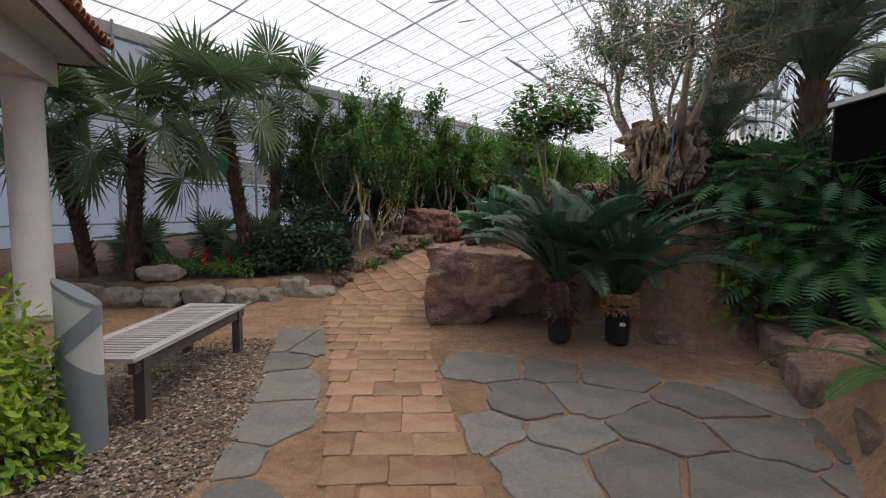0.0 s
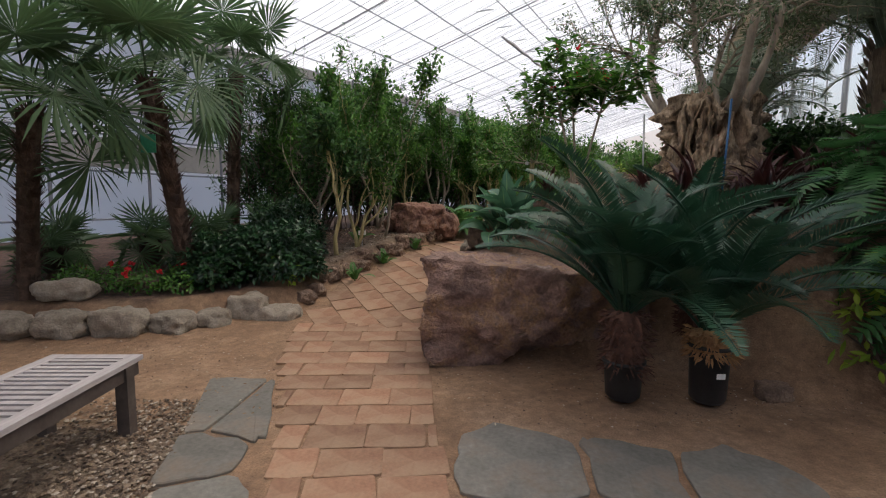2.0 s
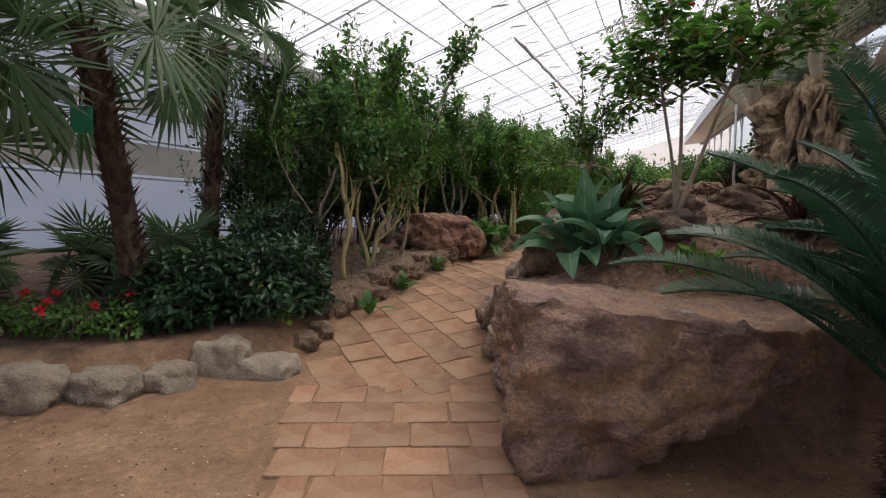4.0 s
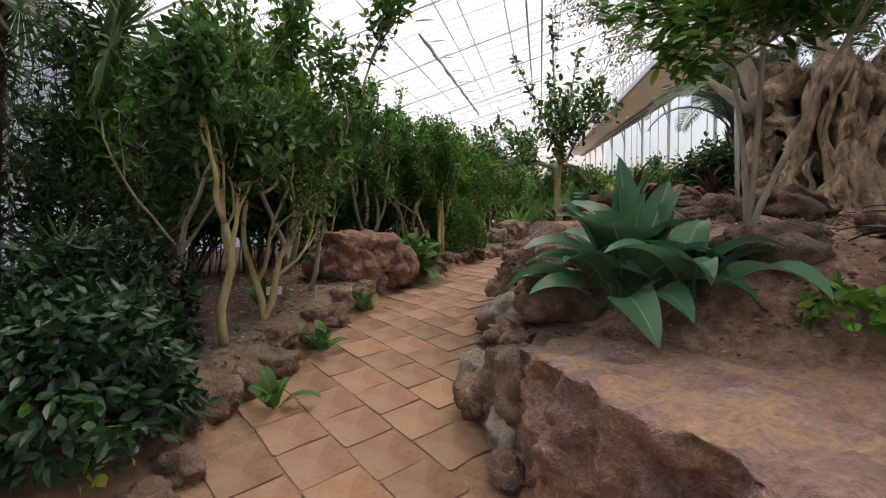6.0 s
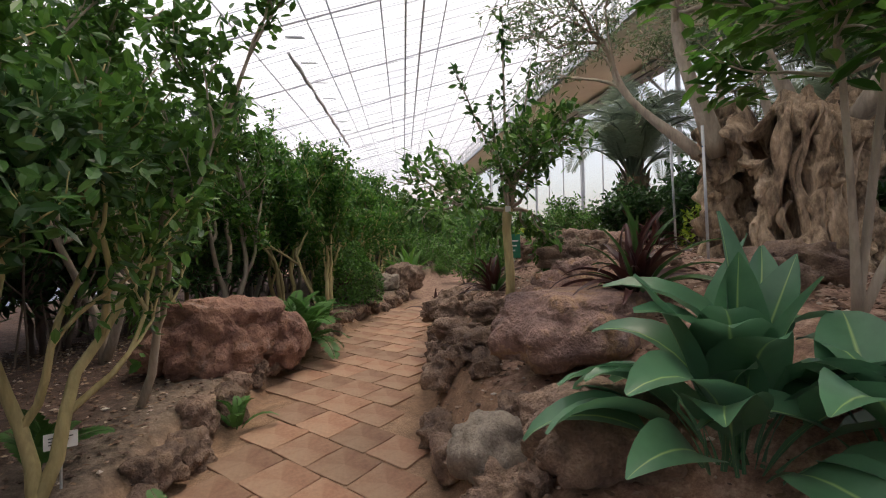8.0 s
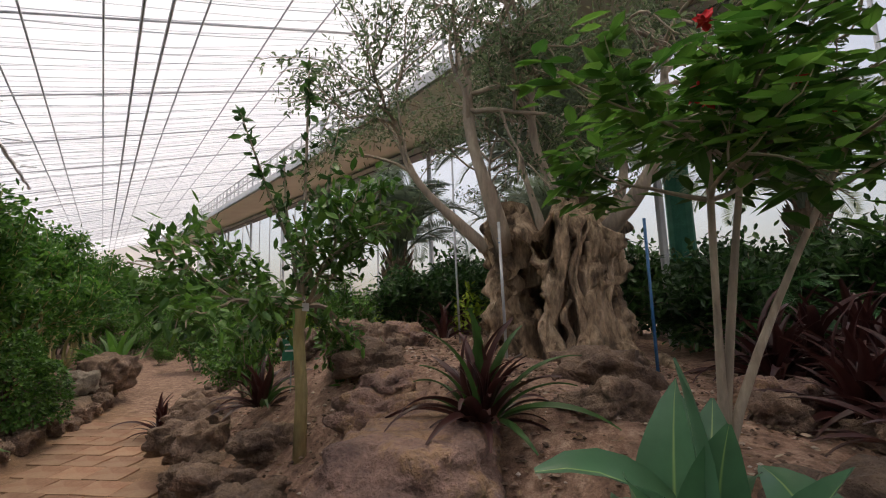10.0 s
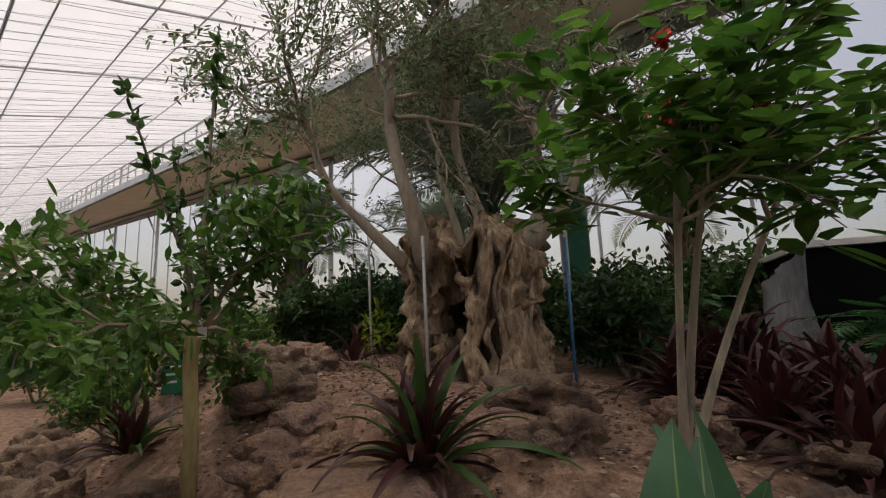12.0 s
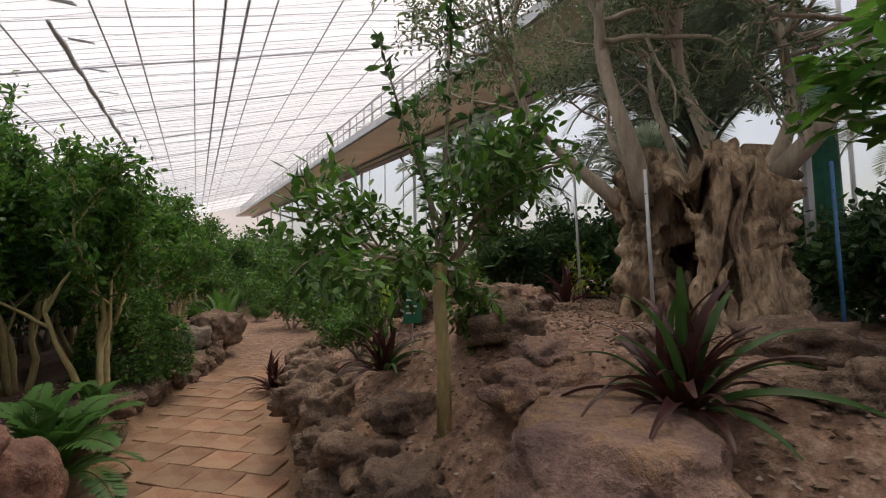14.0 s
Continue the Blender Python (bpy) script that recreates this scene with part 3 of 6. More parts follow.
def build_walkway():
    """The raised gangway: a sloping beige soffit, a deck edge with a railing, a dark channel and a white pipe below."""
    top = thing("gangway", hall(30, -1.0, 7.0), "raised beige gangway with a white railing", "walkway", kind="structure")
    inv = Matrix.Translation(hall(30, -1.0, 7.0)).inverted()

    def local(u, v, z):
        return tuple(inv @ Vector(hall(u, v, z - 0.55 + 0.03 * max(0.0, u - 16))))

    def run(name, section, mat, label=""):
        g = Geo()
        n = len(section)
        us = np.linspace(U0, 76, 28)
        g.add([local(u, v, z) for u in us for v, z in section], [(i * n + j, i * n + (j + 1) % n, (i + 1) * n + (j + 1) % n, (i + 1) * n + j) for i in range(27) for j in range(n)])
        return part(name, g, mat, top, label)

    run("soffit", [(-1.0, 6.5), (-1.0, 6.66), (-2.9, 6.78), (-2.9, 6.66)], M_BEIGE)
    run("deck_edge", [(-0.92, 6.52), (-0.92, 6.74), (-1.06, 6.74), (-1.06, 6.672)], M_STEEL)
    run("channel", [(-2.92, 6.46), (-2.92, 6.84), (-3.3, 6.84), (-3.3, 6.46)], M_DARK, "dark steel channel")
    run("pipe", [(-2.78, 6.55), (-2.86, 6.63), (-2.94, 6.55), (-2.86, 6.47)], M_WHITE, "white pipe")
    for k, z in enumerate((7.42, 7.08)):
        g = Geo()
        g.tube([local(u, -1.0, z) for u in np.linspace(U0, 76, 30)], 0.025, 6)
        part("handrail", g, M_STEEL, top)
    for u in np.arange(U0, 70, 0.8):
        g = Geo()
        g.tube([local(u, -1.0, 6.7), local(u, -1.0, 7.42)], 0.02 if round(u * 5) % 3 else 0.035, 5)
        part("baluster", g, M_STEEL, top)
    for u in np.arange(U0, 76, 6.0):
        g = Geo()
        g.tube([local(u, -3.1, 6.5), local(u, -3.1, -4.0)], 0.06, 8)
        part("pillar", g, M_STEEL, top)
        g = Geo()
        g.tube([local(u, -3.1, 5.4), local(u + 1.4, -3.1, 6.5)], 0.04, 6)
        part("brace", g, M_STEEL, top)


build_walkway()

# ---------------------------------------------------------------- plants: kinds
def rib_attribute(me, values):
    at = me.attributes.new("rib", "FLOAT", "POINT")
    at.data.foreach_set("value", np.asarray(values, np.float32))


def fan_leaf_mesh(seed, blade=0.5, stalk=0.5, n=30, pitch=0.9):
    """A fan palm leaf: a stalk along x and a round of folded blades about its end."""
    r = np.random.default_rng(seed)
    g = Geo()
    xs = np.linspace(0, stalk, 5)
    g.tube(np.stack((xs, 0 * xs, -0.1 * (xs / stalk) ** 2 * stalk), 1), np.linspace(0.012, 0.007, 5), 4)
    hub = np.array((stalk, 0, -0.1 * stalk))
    for k in range(n):
        a = radians(-155 + 310 * k / (n - 1)) + r.normal(0, 0.02)
        d = np.array((math.cos(a) * math.cos(pitch), math.sin(a), -math.cos(a) * math.sin(pitch) + 0.12 * abs(math.sin(a))))
        s = np.array((-math.sin(a), math.cos(a), 0))
        L = blade * (0.75 + 0.25 * math.cos(a / 2)) * r.uniform(0.9, 1.08)
        w = 0.022 * blade / 0.5
        sag = r.uniform(0.0, 0.14) * L
        v = [hub, hub + d * L * 0.55 + s * w - (0, 0, 0.008), hub + d * L * 0.55 - s * w - (0, 0, 0.008), hub + d * L * 0.55 + (0, 0, 0.012), hub + d * L - (0, 0, sag)]
        g.add(v, [(0, 3, 1), (0, 2, 3), (1, 3, 4), (3, 2, 4)])
    return g.mesh("leaf", L_FAN, weld=True)


def frond_mesh(seed, length, rise, bend, leaflets, leaflet_len, leaflet_w, material, vee=0.5, hang=0.0, bare=0.12):
    """A feather frond: a rib along x that rises and then arches over, with leaflets on both sides."""
    r = np.random.default_rng(seed)
    s = np.linspace(0, 1, 14)
    ang = rise - bend * s ** 1.3
    pts = np.zeros((14, 3))
    for k in range(1, 14):
        pts[k] = pts[k - 1] + np.array((math.cos(ang[k]), 0, math.sin(ang[k]))) * length / 13
    g = Geo()
    g.tube(pts, np.linspace(0.011, 0.003, 14) * length, 4)
    t = np.linspace(bare, 0.995, leaflets)
    base = np.stack([np.interp(t, s, pts[:, i]) for i in range(3)], 1)
    a = np.interp(t, s, ang)
    along = np.stack((np.cos(a), 0 * a, np.sin(a)), 1)
    upv = np.stack((-np.sin(a), 0 * a, np.cos(a)), 1)
    ribbon = np.concatenate([base[:, None] + upv[:, None] * np.array((0.006, -0.006))[None, :, None] * length], 1)
    rib_v = np.stack((base, ribbon[:, 1]), 1).reshape(-1, 3)
    g.add(rib_v, [(2 * i, 2 * i + 1, 2 * i + 3, 2 * i + 2) for i in range(leaflets - 1)])
    size = leaflet_len * np.clip(np.sin(np.pi * (0.1 + 0.87 * t)) ** 0.6, 0.15, 1)
    for side in (-1, 1):
        d = unit(along * 0.55 + upv * vee + np.array((0, side * 1.0, 0)) + r.normal(0, 0.05, (leaflets, 3)))
        w = np.cross(d, upv)
        w = unit(w) * leaflet_w / 2
        L = (size * r.uniform(0.92, 1.08, leaflets))[:, None]
        drop = np.array((0, 0, 1.0)) * hang * L
        v = np.stack((base, base + d * L * 0.5 + w - drop * 0.3, base + d * L * 0.5 - w - drop * 0.3, base + d * L - drop), 1).reshape(-1, 3)
        k = np.arange(leaflets)[:, None] * 4
        g.add(v, np.concatenate((k + np.array((0, 2, 1)), k + np.array((1, 2, 3)))))
    return g.mesh("frond", material, weld=True)


def strap_mesh(seed, length, width, rise, bend, material, name="leaf", cup=0.25, tip=1.0, ribbed=False, stalk=0.0):
    """A long leaf along x: rises, arches over, cupped across, with a pale rib where it has one."""
    r = np.random.default_rng(seed)
    n = 12
    s = np.linspace(0, 1, n)
    ang = rise - bend * s ** 1.4
    pts = np.zeros((n, 3))
    for k in range(1, n):
        pts[k] = pts[k - 1] + np.array((math.cos(ang[k]), 0.05 * math.sin(6 * s[k] + seed), math.sin(ang[k]))) * length / (n - 1)
    up = np.stack((-np.sin(ang), 0 * ang, np.cos(ang)), 1)
    q = np.clip((s - stalk) / (1 - stalk), 0, 1)
    w = width / 2 * np.clip(np.sin(np.pi * np.clip(q, 0, 1) ** (0.75 * tip)), 0, 1) ** 0.8 + 0.006
    g, rib = Geo(), []
    rows = []
    for k in range(n):
        wave = 0.03 * math.sin(9 * s[k] + seed)
        for j, o in enumerate((-1, -0.5, -0.07, 0, 0.07, 0.5, 1)):
            rows.append(pts[k] + np.array((0, 1, 0)) * o * w[k] + up[k] * (cup * w[k] * (abs(o) ** 1.5) + wave * width * o))
            rib.append(0.8 if o == 0 and ribbed else 0.0)
    g.add(rows, [(i * 7 + j, i * 7 + j + 1, (i + 1) * 7 + j + 1, (i + 1) * 7 + j) for i in range(n - 1) for j in range(6)])
    me = g.mesh(name, material, True)
    rib_attribute(me, rib)
    return me


def lobed_mesh(seed, length=0.4):
    """A deeply lobed leaf on a long stalk, along x."""
    g = Geo()
    xs = np.linspace(0, 0.5, 5)
    g.tube(np.stack((xs, 0 * xs, 0.25 * xs), 1), 0.006, 4)
    n = 8
    mid = lambda t: np.array((0.5 + t * length * 0.62, 0, 0.125 - t * length * 0.72))
    for side in (-1, 1):
        for k in range(n):
            t0, t1 = k / n, (k + 1) / n
            reach = 0.23 * math.sin(math.pi * (0.16 + 0.78 * (k + 0.5) / n)) * length / 0.4
            a, b = mid(t0), mid(t1)
            tip = (a + b) / 2 + np.array((0.03, side * reach, -0.03 - 0.02 * (k > 0)))
            o1, o2 = a * 0.35 + tip * 0.65 + np.array((-0.008, 0, 0)), b * 0.35 + tip * 0.65 + np.array((0.008, 0, 0))
            g.add([a, b, o1, o2, tip], [(0, 1, 3, 2), (2, 3, 4, 4)] if side > 0 else [(0, 2, 3, 1), (2, 4, 3, 3)])
    return g.mesh("leaf", L_LOBED, weld=True)


def ring_of(parent, name, meshes, count, base, spread=0.0, low=-20, high=60, seed=0, scale=(0.85, 1.15), graded=False):
    """Sets leaves round a centre, each its own object: outer ones low, inner ones steep."""
    r = np.random.default_rng(seed)
    for k in range(count):
        f = k / max(1, count - 1)
        az = k * 137.5 + r.uniform(-15, 15)
        tilt = low + (high - low) * f + r.uniform(-8, 8)
        ob = part(name, meshes[min(len(meshes) - 1, int(f * len(meshes))) if graded else k % len(meshes)], None, parent)
        rad = spread * (1 - f)
        c = r.uniform(*scale)
        ob.matrix_basis = Matrix.Translation((base[0] + rad * math.cos(radians(az)), base[1] + rad * math.sin(radians(az)), base[2])) @ pose(0, 0, 0, 0, 0, az) @ pose(0, 0, 0, r.uniform(-18, 18), -tilt, 0) @ Matrix.Scale(c, 4)


FAN_LEAVES = [fan_leaf_mesh(s, 0.62, 0.78, 30, p) for s, p in enumerate((1.25, 1.1, 0.8, 0.4, 0.1))]
FAN_SMALL = [fan_leaf_mesh(s + 10, 0.34, 0.3, 22, p) for s, p in enumerate((1.0, 0.5, 0.1))]


def fan_palm(x, y, height, lean, label, leaves_n=24, small=False, seed=0, scale=1.0):
    z = gz(x, y)
    top = thing("fan_palm", (x, y, z - 0.02), label, "palm", "fan palms in the bed")
    r = np.random.default_rng(seed)
    if height > 0.2:
        g = Geo()
        ts = np.linspace(0, 1, 9)
        pts = np.stack((lean[0] * ts ** 1.3, lean[1] * ts ** 1.3, height * ts), 1)
        g.tube(pts, np.interp(ts, [0, 0.15, 0.8, 1], [0.13, 0.1, 0.1, 0.12]), 10)
        for k in range(380):
            t = r.uniform(0.03, 1)
            c = np.array([np.interp(t, ts, pts[:, i]) for i in range(3)])
            a = r.uniform(0, 6.28)
            d = np.array((math.cos(a), math.sin(a), 0.5))
            p = c + d * 0.09
            e = np.array((-math.sin(a), math.cos(a), 0)) * 0.026
            g.add([p - e, p + e, p + d * 0.085 * (0.6 + 0.8 * r.random()) + (0, 0, 0.05)], [(0, 1, 2)])
        part("trunk", g, M_FIBRE, top)
    ring_of(top, "leaf", FAN_SMALL if small else FAN_LEAVES, leaves_n, (lean[0], lean[1], height), 0.05, -30, 75, seed, (0.85 * scale, 1.15 * scale), True)
    return top


def limbs(g, start, direction, length, radius, depth, r, twigs, spread=0.6, up=0.15, segs=5, kids=3):
    """Grows a branch with side branches; the ends go into twigs as (points, direction)."""
    pts = [np.array(start, float)]
    d = unit(np.array(direction, float))
    for k in range(segs):
        d = unit(d + r.normal(0, 0.16, 3) + np.array((0, 0, up * 0.35)))
        pts.append(pts[-1] + d * length / segs)
    pts = np.array(pts)
    g.tube(pts, np.linspace(radius, radius * 0.55, len(pts)), 7 if radius > 0.02 else 4 if radius > 0.008 else 3, radius > 0.02)
    if depth <= 1:
        twigs.append(pts)
    if depth == 0:
        return
    for k in range(kids):
        t = r.uniform(0.3, 1.0) if k else 1.0
        i = min(len(pts) - 1, int(t * segs + 0.5))
        nd = unit(d + r.normal(0, spread, 3) + np.array((0, 0, up)))
        limbs(g, pts[i], nd, length * r.uniform(0.55, 0.8), radius * 0.58, depth - 1, r, twigs, spread, up, segs, kids)


def leafy(twigs, per, length, width, material, seed, parent, name="crown", up=0.6, droop=0.15, forward=0.5, scatter=0.02, flat=1.0):
    r = np.random.default_rng(seed)
    ps, ds = [], []
    for pts in twigs:
        t = r.uniform(0.1, 1.0, per) * (len(pts) - 1)
        i = np.minimum(t.astype(int), len(pts) - 2)
        f = (t - i)[:, None]
        ps.append(pts[i] * (1 - f) + pts[i + 1] * f + r.normal(0, scatter, (per, 3)))
        ds.append((unit(pts[i + 1] - pts[i]) * forward + r.normal(0, 0.6, (per, 3))) * (1, 1, flat))
    g = Geo()
    leaves(g, np.concatenate(ps), np.concatenate(ds), length, width, up, 0.16, droop, seed)
    return part(name, g, material, parent)


def tree(name, x, y, label, category, group="", stems=((0, 0, 1),), stem_len=1.2, radius=0.04, depth=2, kids=3, spread=0.6, up=0.2, per=40, leaf=(0.09, 0.035), bark=None, foliage=None, seed=0, shrink=1.0, droop=0.15, splay=0.0, ups=0.6, scatter=0.03):
    z = gz(x, y)
    top = thing(name, (x, y, z - 0.03), label, category, group)
    r = np.random.default_rng(seed)
    g, twigs = Geo(), []
    for k, d in enumerate(stems):
        off = np.array((splay * math.cos(k * 2.4), splay * math.sin(k * 2.4), 0))
        limbs(g, off, d, stem_len * (r.uniform(0.85, 1.1) if k else 1.0), radius, depth, r, twigs, spread, up, 6, kids)
    part("trunk", g, bark or M_BARK, top, smooth=True)
    leafy(twigs, per, leaf[0], leaf[1], foliage or L_DARK, seed + 1, top, droop=droop, up=ups, scatter=scatter)
    return top


def stand_at(ob, x, y, turn=0.0, scale=1.0):
    c = copy_thing(ob, pose(x, y, gz(x, y) - 0.03, 0, 0, turn))
    c.scale = (scale, scale, scale)
    return c


def mound_bush(name, x, y, size, label, category, group, material, count, leaf, seed, stems=True, shape=2.0, hug=0.3):
    """A bush: leaves on and under an uneven dome, with stems inside."""
    z = gz(x, y)
    top = thing(name, (x, y, z), label, category, group)
    r = np.random.default_rng(seed)
    d = unit(r.normal(size=(count, 3)))
    d[:, 2] = abs(d[:, 2])
    wob = np.array([1 + 0.28 * noise.noise(Vector(tuple(k * 2.0)) + Vector((seed, 0, 0))) for k in d])
    box = (np.abs(d) ** shape).sum(1) ** (-1 / shape)
    rad = box * wob * (1 - hug * r.random(count) ** 2)
    p = d * rad[:, None] * np.array(size) * (0.5, 0.5, 1.0) + (0, 0, 0.02)
    g = Geo()
    leaves(g, p, d * 0.5 + r.normal(0, 0.6, (count, 3)) - (0, 0, 0.25), leaf[0], leaf[1], 0.55, 0.15, 0.1, seed, d + (0, 0, 0.35))
    part("foliage", g, material, top)
    if stems:
        g = Geo()
        for k in range(12):
            e = p[k] * 0.8
            g.tube([(r.normal(0, 0.04), r.normal(0, 0.04), -0.02), e * 0.5 + r.normal(0, 0.03, 3), e], (0.012, 0.009, 0.004), 4)
        part("stem", g, M_BARKD, top)
    return top


def rock(x, y, dims, seed, label, material=None, name="rock", group="rocks on the mound", turn=0.0, sink=0.25, sub=4, rough=0.22, z=None, **kw):
    me = rock_mesh(name, dims, seed, material or M_ROCK, sub, rough, **kw)
    ob = part(name, me, None)
    ob.matrix_basis = pose(x, y, (gz(x, y) if z is None else z) - sink * dims[2], 0, 0, turn)
    return tagged(ob, label, "rock", group)

# ---------------------------------------------------------------- court: bench, bollard, pavilion, bush
def build_bench():
    top = thing("bench", (-1.93, 3.42, 0), "low slatted timber bench with dark legs on gravel", "bench", turn=3.4)
    hw, hl, h = 0.27, 0.83, 0.43
    for sx in (-1, 1):
        for sy in (-1, 1):
            g = Geo()
            g.box((sx * hw - 0.035 * (sx > 0) * 2 if sx > 0 else -hw, sy * 0.7 - 0.035, -0.01), (hw if sx > 0 else -hw + 0.07, sy * 0.7 + 0.035, h - 0.028))
            part("leg", g, M_LEG, top)
    for sx in (-1, 1):
        g = Geo()
        x = sx * (hw - 0.035)
        g.box((x - 0.022, -hl + 0.03, h - 0.11), (x + 0.022, hl - 0.03, h - 0.0285))
        part("rail", g, M_LEG, top)
        g = Geo()
        g.box((x - 0.035, -hl, h - 0.028), (x + 0.035, hl, h))
        part("edge_board", g, M_SLAT, top)
    for sy in (-1, 1):
        g = Geo()
        g.box((-hw + 0.07, sy * (hl - 0.035) - 0.035, h - 0.027), (hw - 0.07, sy * (hl - 0.035) + 0.035, h - 0.001))
        part("end_board", g, M_SLAT, top)
    s = Geo()
    s.box((-hw + 0.071, -0.017, -0.012), (hw - 0.071, 0.017, 0.012))
    me = s.mesh("slat", M_SLAT)
    for k in range(26):
        ob = part("slat", me, None, top)
        ob.location = (0, -0.73 + k * 0.0584, h - 0.014)


def build_bollard():
    top = thing("bollard_light", (-1.73, 2.36, 0), "blue-grey cylindrical bollard light with a slanted top", "bollard light")
    R, n = 0.11, 32

    def ring(z0, slope, r=R):
        a = np.linspace(0, 2 * np.pi, n, endpoint=False)
        return np.stack((r * np.cos(a), r * np.sin(a), z0 - slope * np.cos(a - 0.5)), 1)

    def sleeve(name, lo, hi, mat, lid=False, r=R, label=""):
        g = Geo()
        v = np.concatenate((ring(*lo, r), ring(*hi, r)))
        g.add(v, [(i, (i + 1) % n, n + (i + 1) % n, n + i) for i in range(n)])
        if lid:
            c = g.n
            g.add(np.concatenate((ring(*hi, r), [(0, 0, hi[0])])), [(i, (i + 1) % n, n, n) for i in range(n)])
        part(name, g, mat, top, label, True)

    sleeve("post", (-0.02, 0.0), (0.5, 0.09), M_BOLLARD)
    sleeve("lens", (0.5, 0.09), (0.86, 0.08), M_LENS, r=R - 0.004, label="frosted lens band")
    sleeve("shade_band", (0.6, -0.1), (0.72, -0.1), M_BOLLARD, r=R + 0.001)
    sleeve("cap", (0.86, 0.08), (0.885, 0.08), M_BOLLARD, True)


def build_pavilion():
    top = thing("pavilion", (-4.65, 5.1, 0), "white pavilion corner with a column and terracotta eave", "pavilion", turn=26)
    g = Geo()
    zs = [0, 0.12, 0.13, 2.55, 2.62, 2.7, 2.75]
    g.tube([(0, 0, z) for z in zs], [0.23, 0.23, 0.19, 0.185, 0.2, 0.22, 0.24], 28)
    part("column", g, M_WHITE, top, smooth=True)
    g = Geo()
    g.box((-2.6, -0.26, 2.75), (0.26, 0.26, 3.12))
    part("beam", g, M_WHITE, top)
    g = Geo()
    g.box((-0.26, -3.2, 2.751), (0.26, -0.262, 3.119))
    part("beam", g, M_WHITE, top)
    g = Geo()
    g.box((-3.0, -4, 3.121), (0.62, 0.62, 3.16))
    part("soffit", g, M_WHITE, top)
    g = Geo()
    g.box((-3.0, 0.622, 3.1), (0.68, 0.68, 3.32))
    part("fascia", g, M_FASCIA, top)
    g = Geo()
    g.box((0.622, -4.0, 3.1), (0.681, 0.6215, 3.32))
    part("fascia", g, M_FASCIA, top)
    g = Geo()
    a = np.linspace(0, math.pi, 7)
    for L, r0, r1 in ((0.42, 0.085, 0.075),):
        out = [(0.085 * math.cos(t), 0, 0.085 * math.sin(t)) for t in a] + [(0.07 * math.cos(t), L, 0.07 * math.sin(t)) for t in a]
        inn = [(0.07 * math.cos(t), 0, 0.07 * math.sin(t) - 0.004) for t in a] + [(0.055 * math.cos(t), L, 0.055 * math.sin(t) - 0.004) for t in a]
        g.add(out + inn, [(i, i + 1, i + 8, i + 7) for i in range(6)] + [(14 + i, 21 + i, 22 + i, 15 + i) for i in range(6)] + [(i, 14 + i, 15 + i, i + 1) for i in range(6)])
    tile = g.mesh("roof_tile", M_TERRA, True)
    for row in range(3):
        for k in range(20):
            ob = part("roof_tile", tile, None, top)
            ob.matrix_basis = pose(0.74 - row * 0.36, 0.6 - k * 0.17, 3.36 + row * 0.16, 0, 0, 90) @ pose(0, 0, 0, 23, 0, 0)
            if k < 17:
                ob = part("roof_tile", tile, None, top)
                ob.matrix_basis = pose(0.52 - k * 0.17, 0.74 - row * 0.36, 3.36 + row * 0.16, 0, 0, 180) @ pose(0, 0, 0, 23, 0, 0)
    g = Geo()
    g.add([(0.66, 0.66, 3.322), (-3, 0.66, 3.322), (-3, -4, 3.322), (0.66, -4, 3.322), (-1.6, -1.6, 4.31)], [(0, 1, 4, 4), (1, 2, 4, 4), (2, 3, 4, 4), (3, 0, 4, 4)])
    part("roof", g, M_TERRA, top)


build_bench()
build_bollard()
build_pavilion()
mound_bush("shrub", -2.16, 2.0, (1.05, 1.0, 1.05), "bright yellow-green leafy shrub beside the bollard", "shrub", "", L_YELLOW, 4200, (0.065, 0.032), 5, hug=0.5)

# ---------------------------------------------------------------- stone edging and bed
STONES = [(-5.5, 5.98, 0.62, 0.3, 0.34), (-4.85, 5.93, 0.6, 0.3, 0.32), (-4.25, 5.95, 0.56, 0.32, 0.3), (-3.68, 6.0, 0.5, 0.3, 0.3), (-3.18, 6.08, 0.5, 0.34, 0.36), (-2.72, 6.22, 0.4, 0.3, 0.26), (-2.42, 6.42, 0.34, 0.3, 0.24), (-2.15, 6.72, 0.42, 0.3, 0.36), (-1.84, 6.72, 0.5, 0.36, 0.26), (-4.0, 6.4, 0.55, 0.3, 0.24)]
for k, (x, y, a, b, c) in enumerate(STONES):
    rock(x, y, (a * 1.22, b * 1.2, c * 1.1), k + 1, "rounded pale edging stone of the flower bed", M_STONE, "edging_stone", "stones edging the bed", turn=12 * math.sin(k * 2.3), sink=0.16, sub=4, rough=0.17, square=0.35, z=0.0 if k < 9 else None)
r = np.random.default_rng(3)
for k in range(34):
    y = 7.1 + k * 0.27
    if y > 15.5:
        break
    x = float(edge_x(LEFT_EDGE, y)) - r.uniform(0.08, 0.2)
    s = r.uniform(0.17, 0.3)
    rock(x, y, (s, s * 1.25, s * r.uniform(0.7, 1.1)), 40 + k, "small rough brown edging rock beside the path", M_ROCK, "edging_rock", "rocks edging the path", turn=r.uniform(0, 180), sink=0.35, sub=4, rough=0.26, square=0.5, z=gz(x, y) - 0.02)
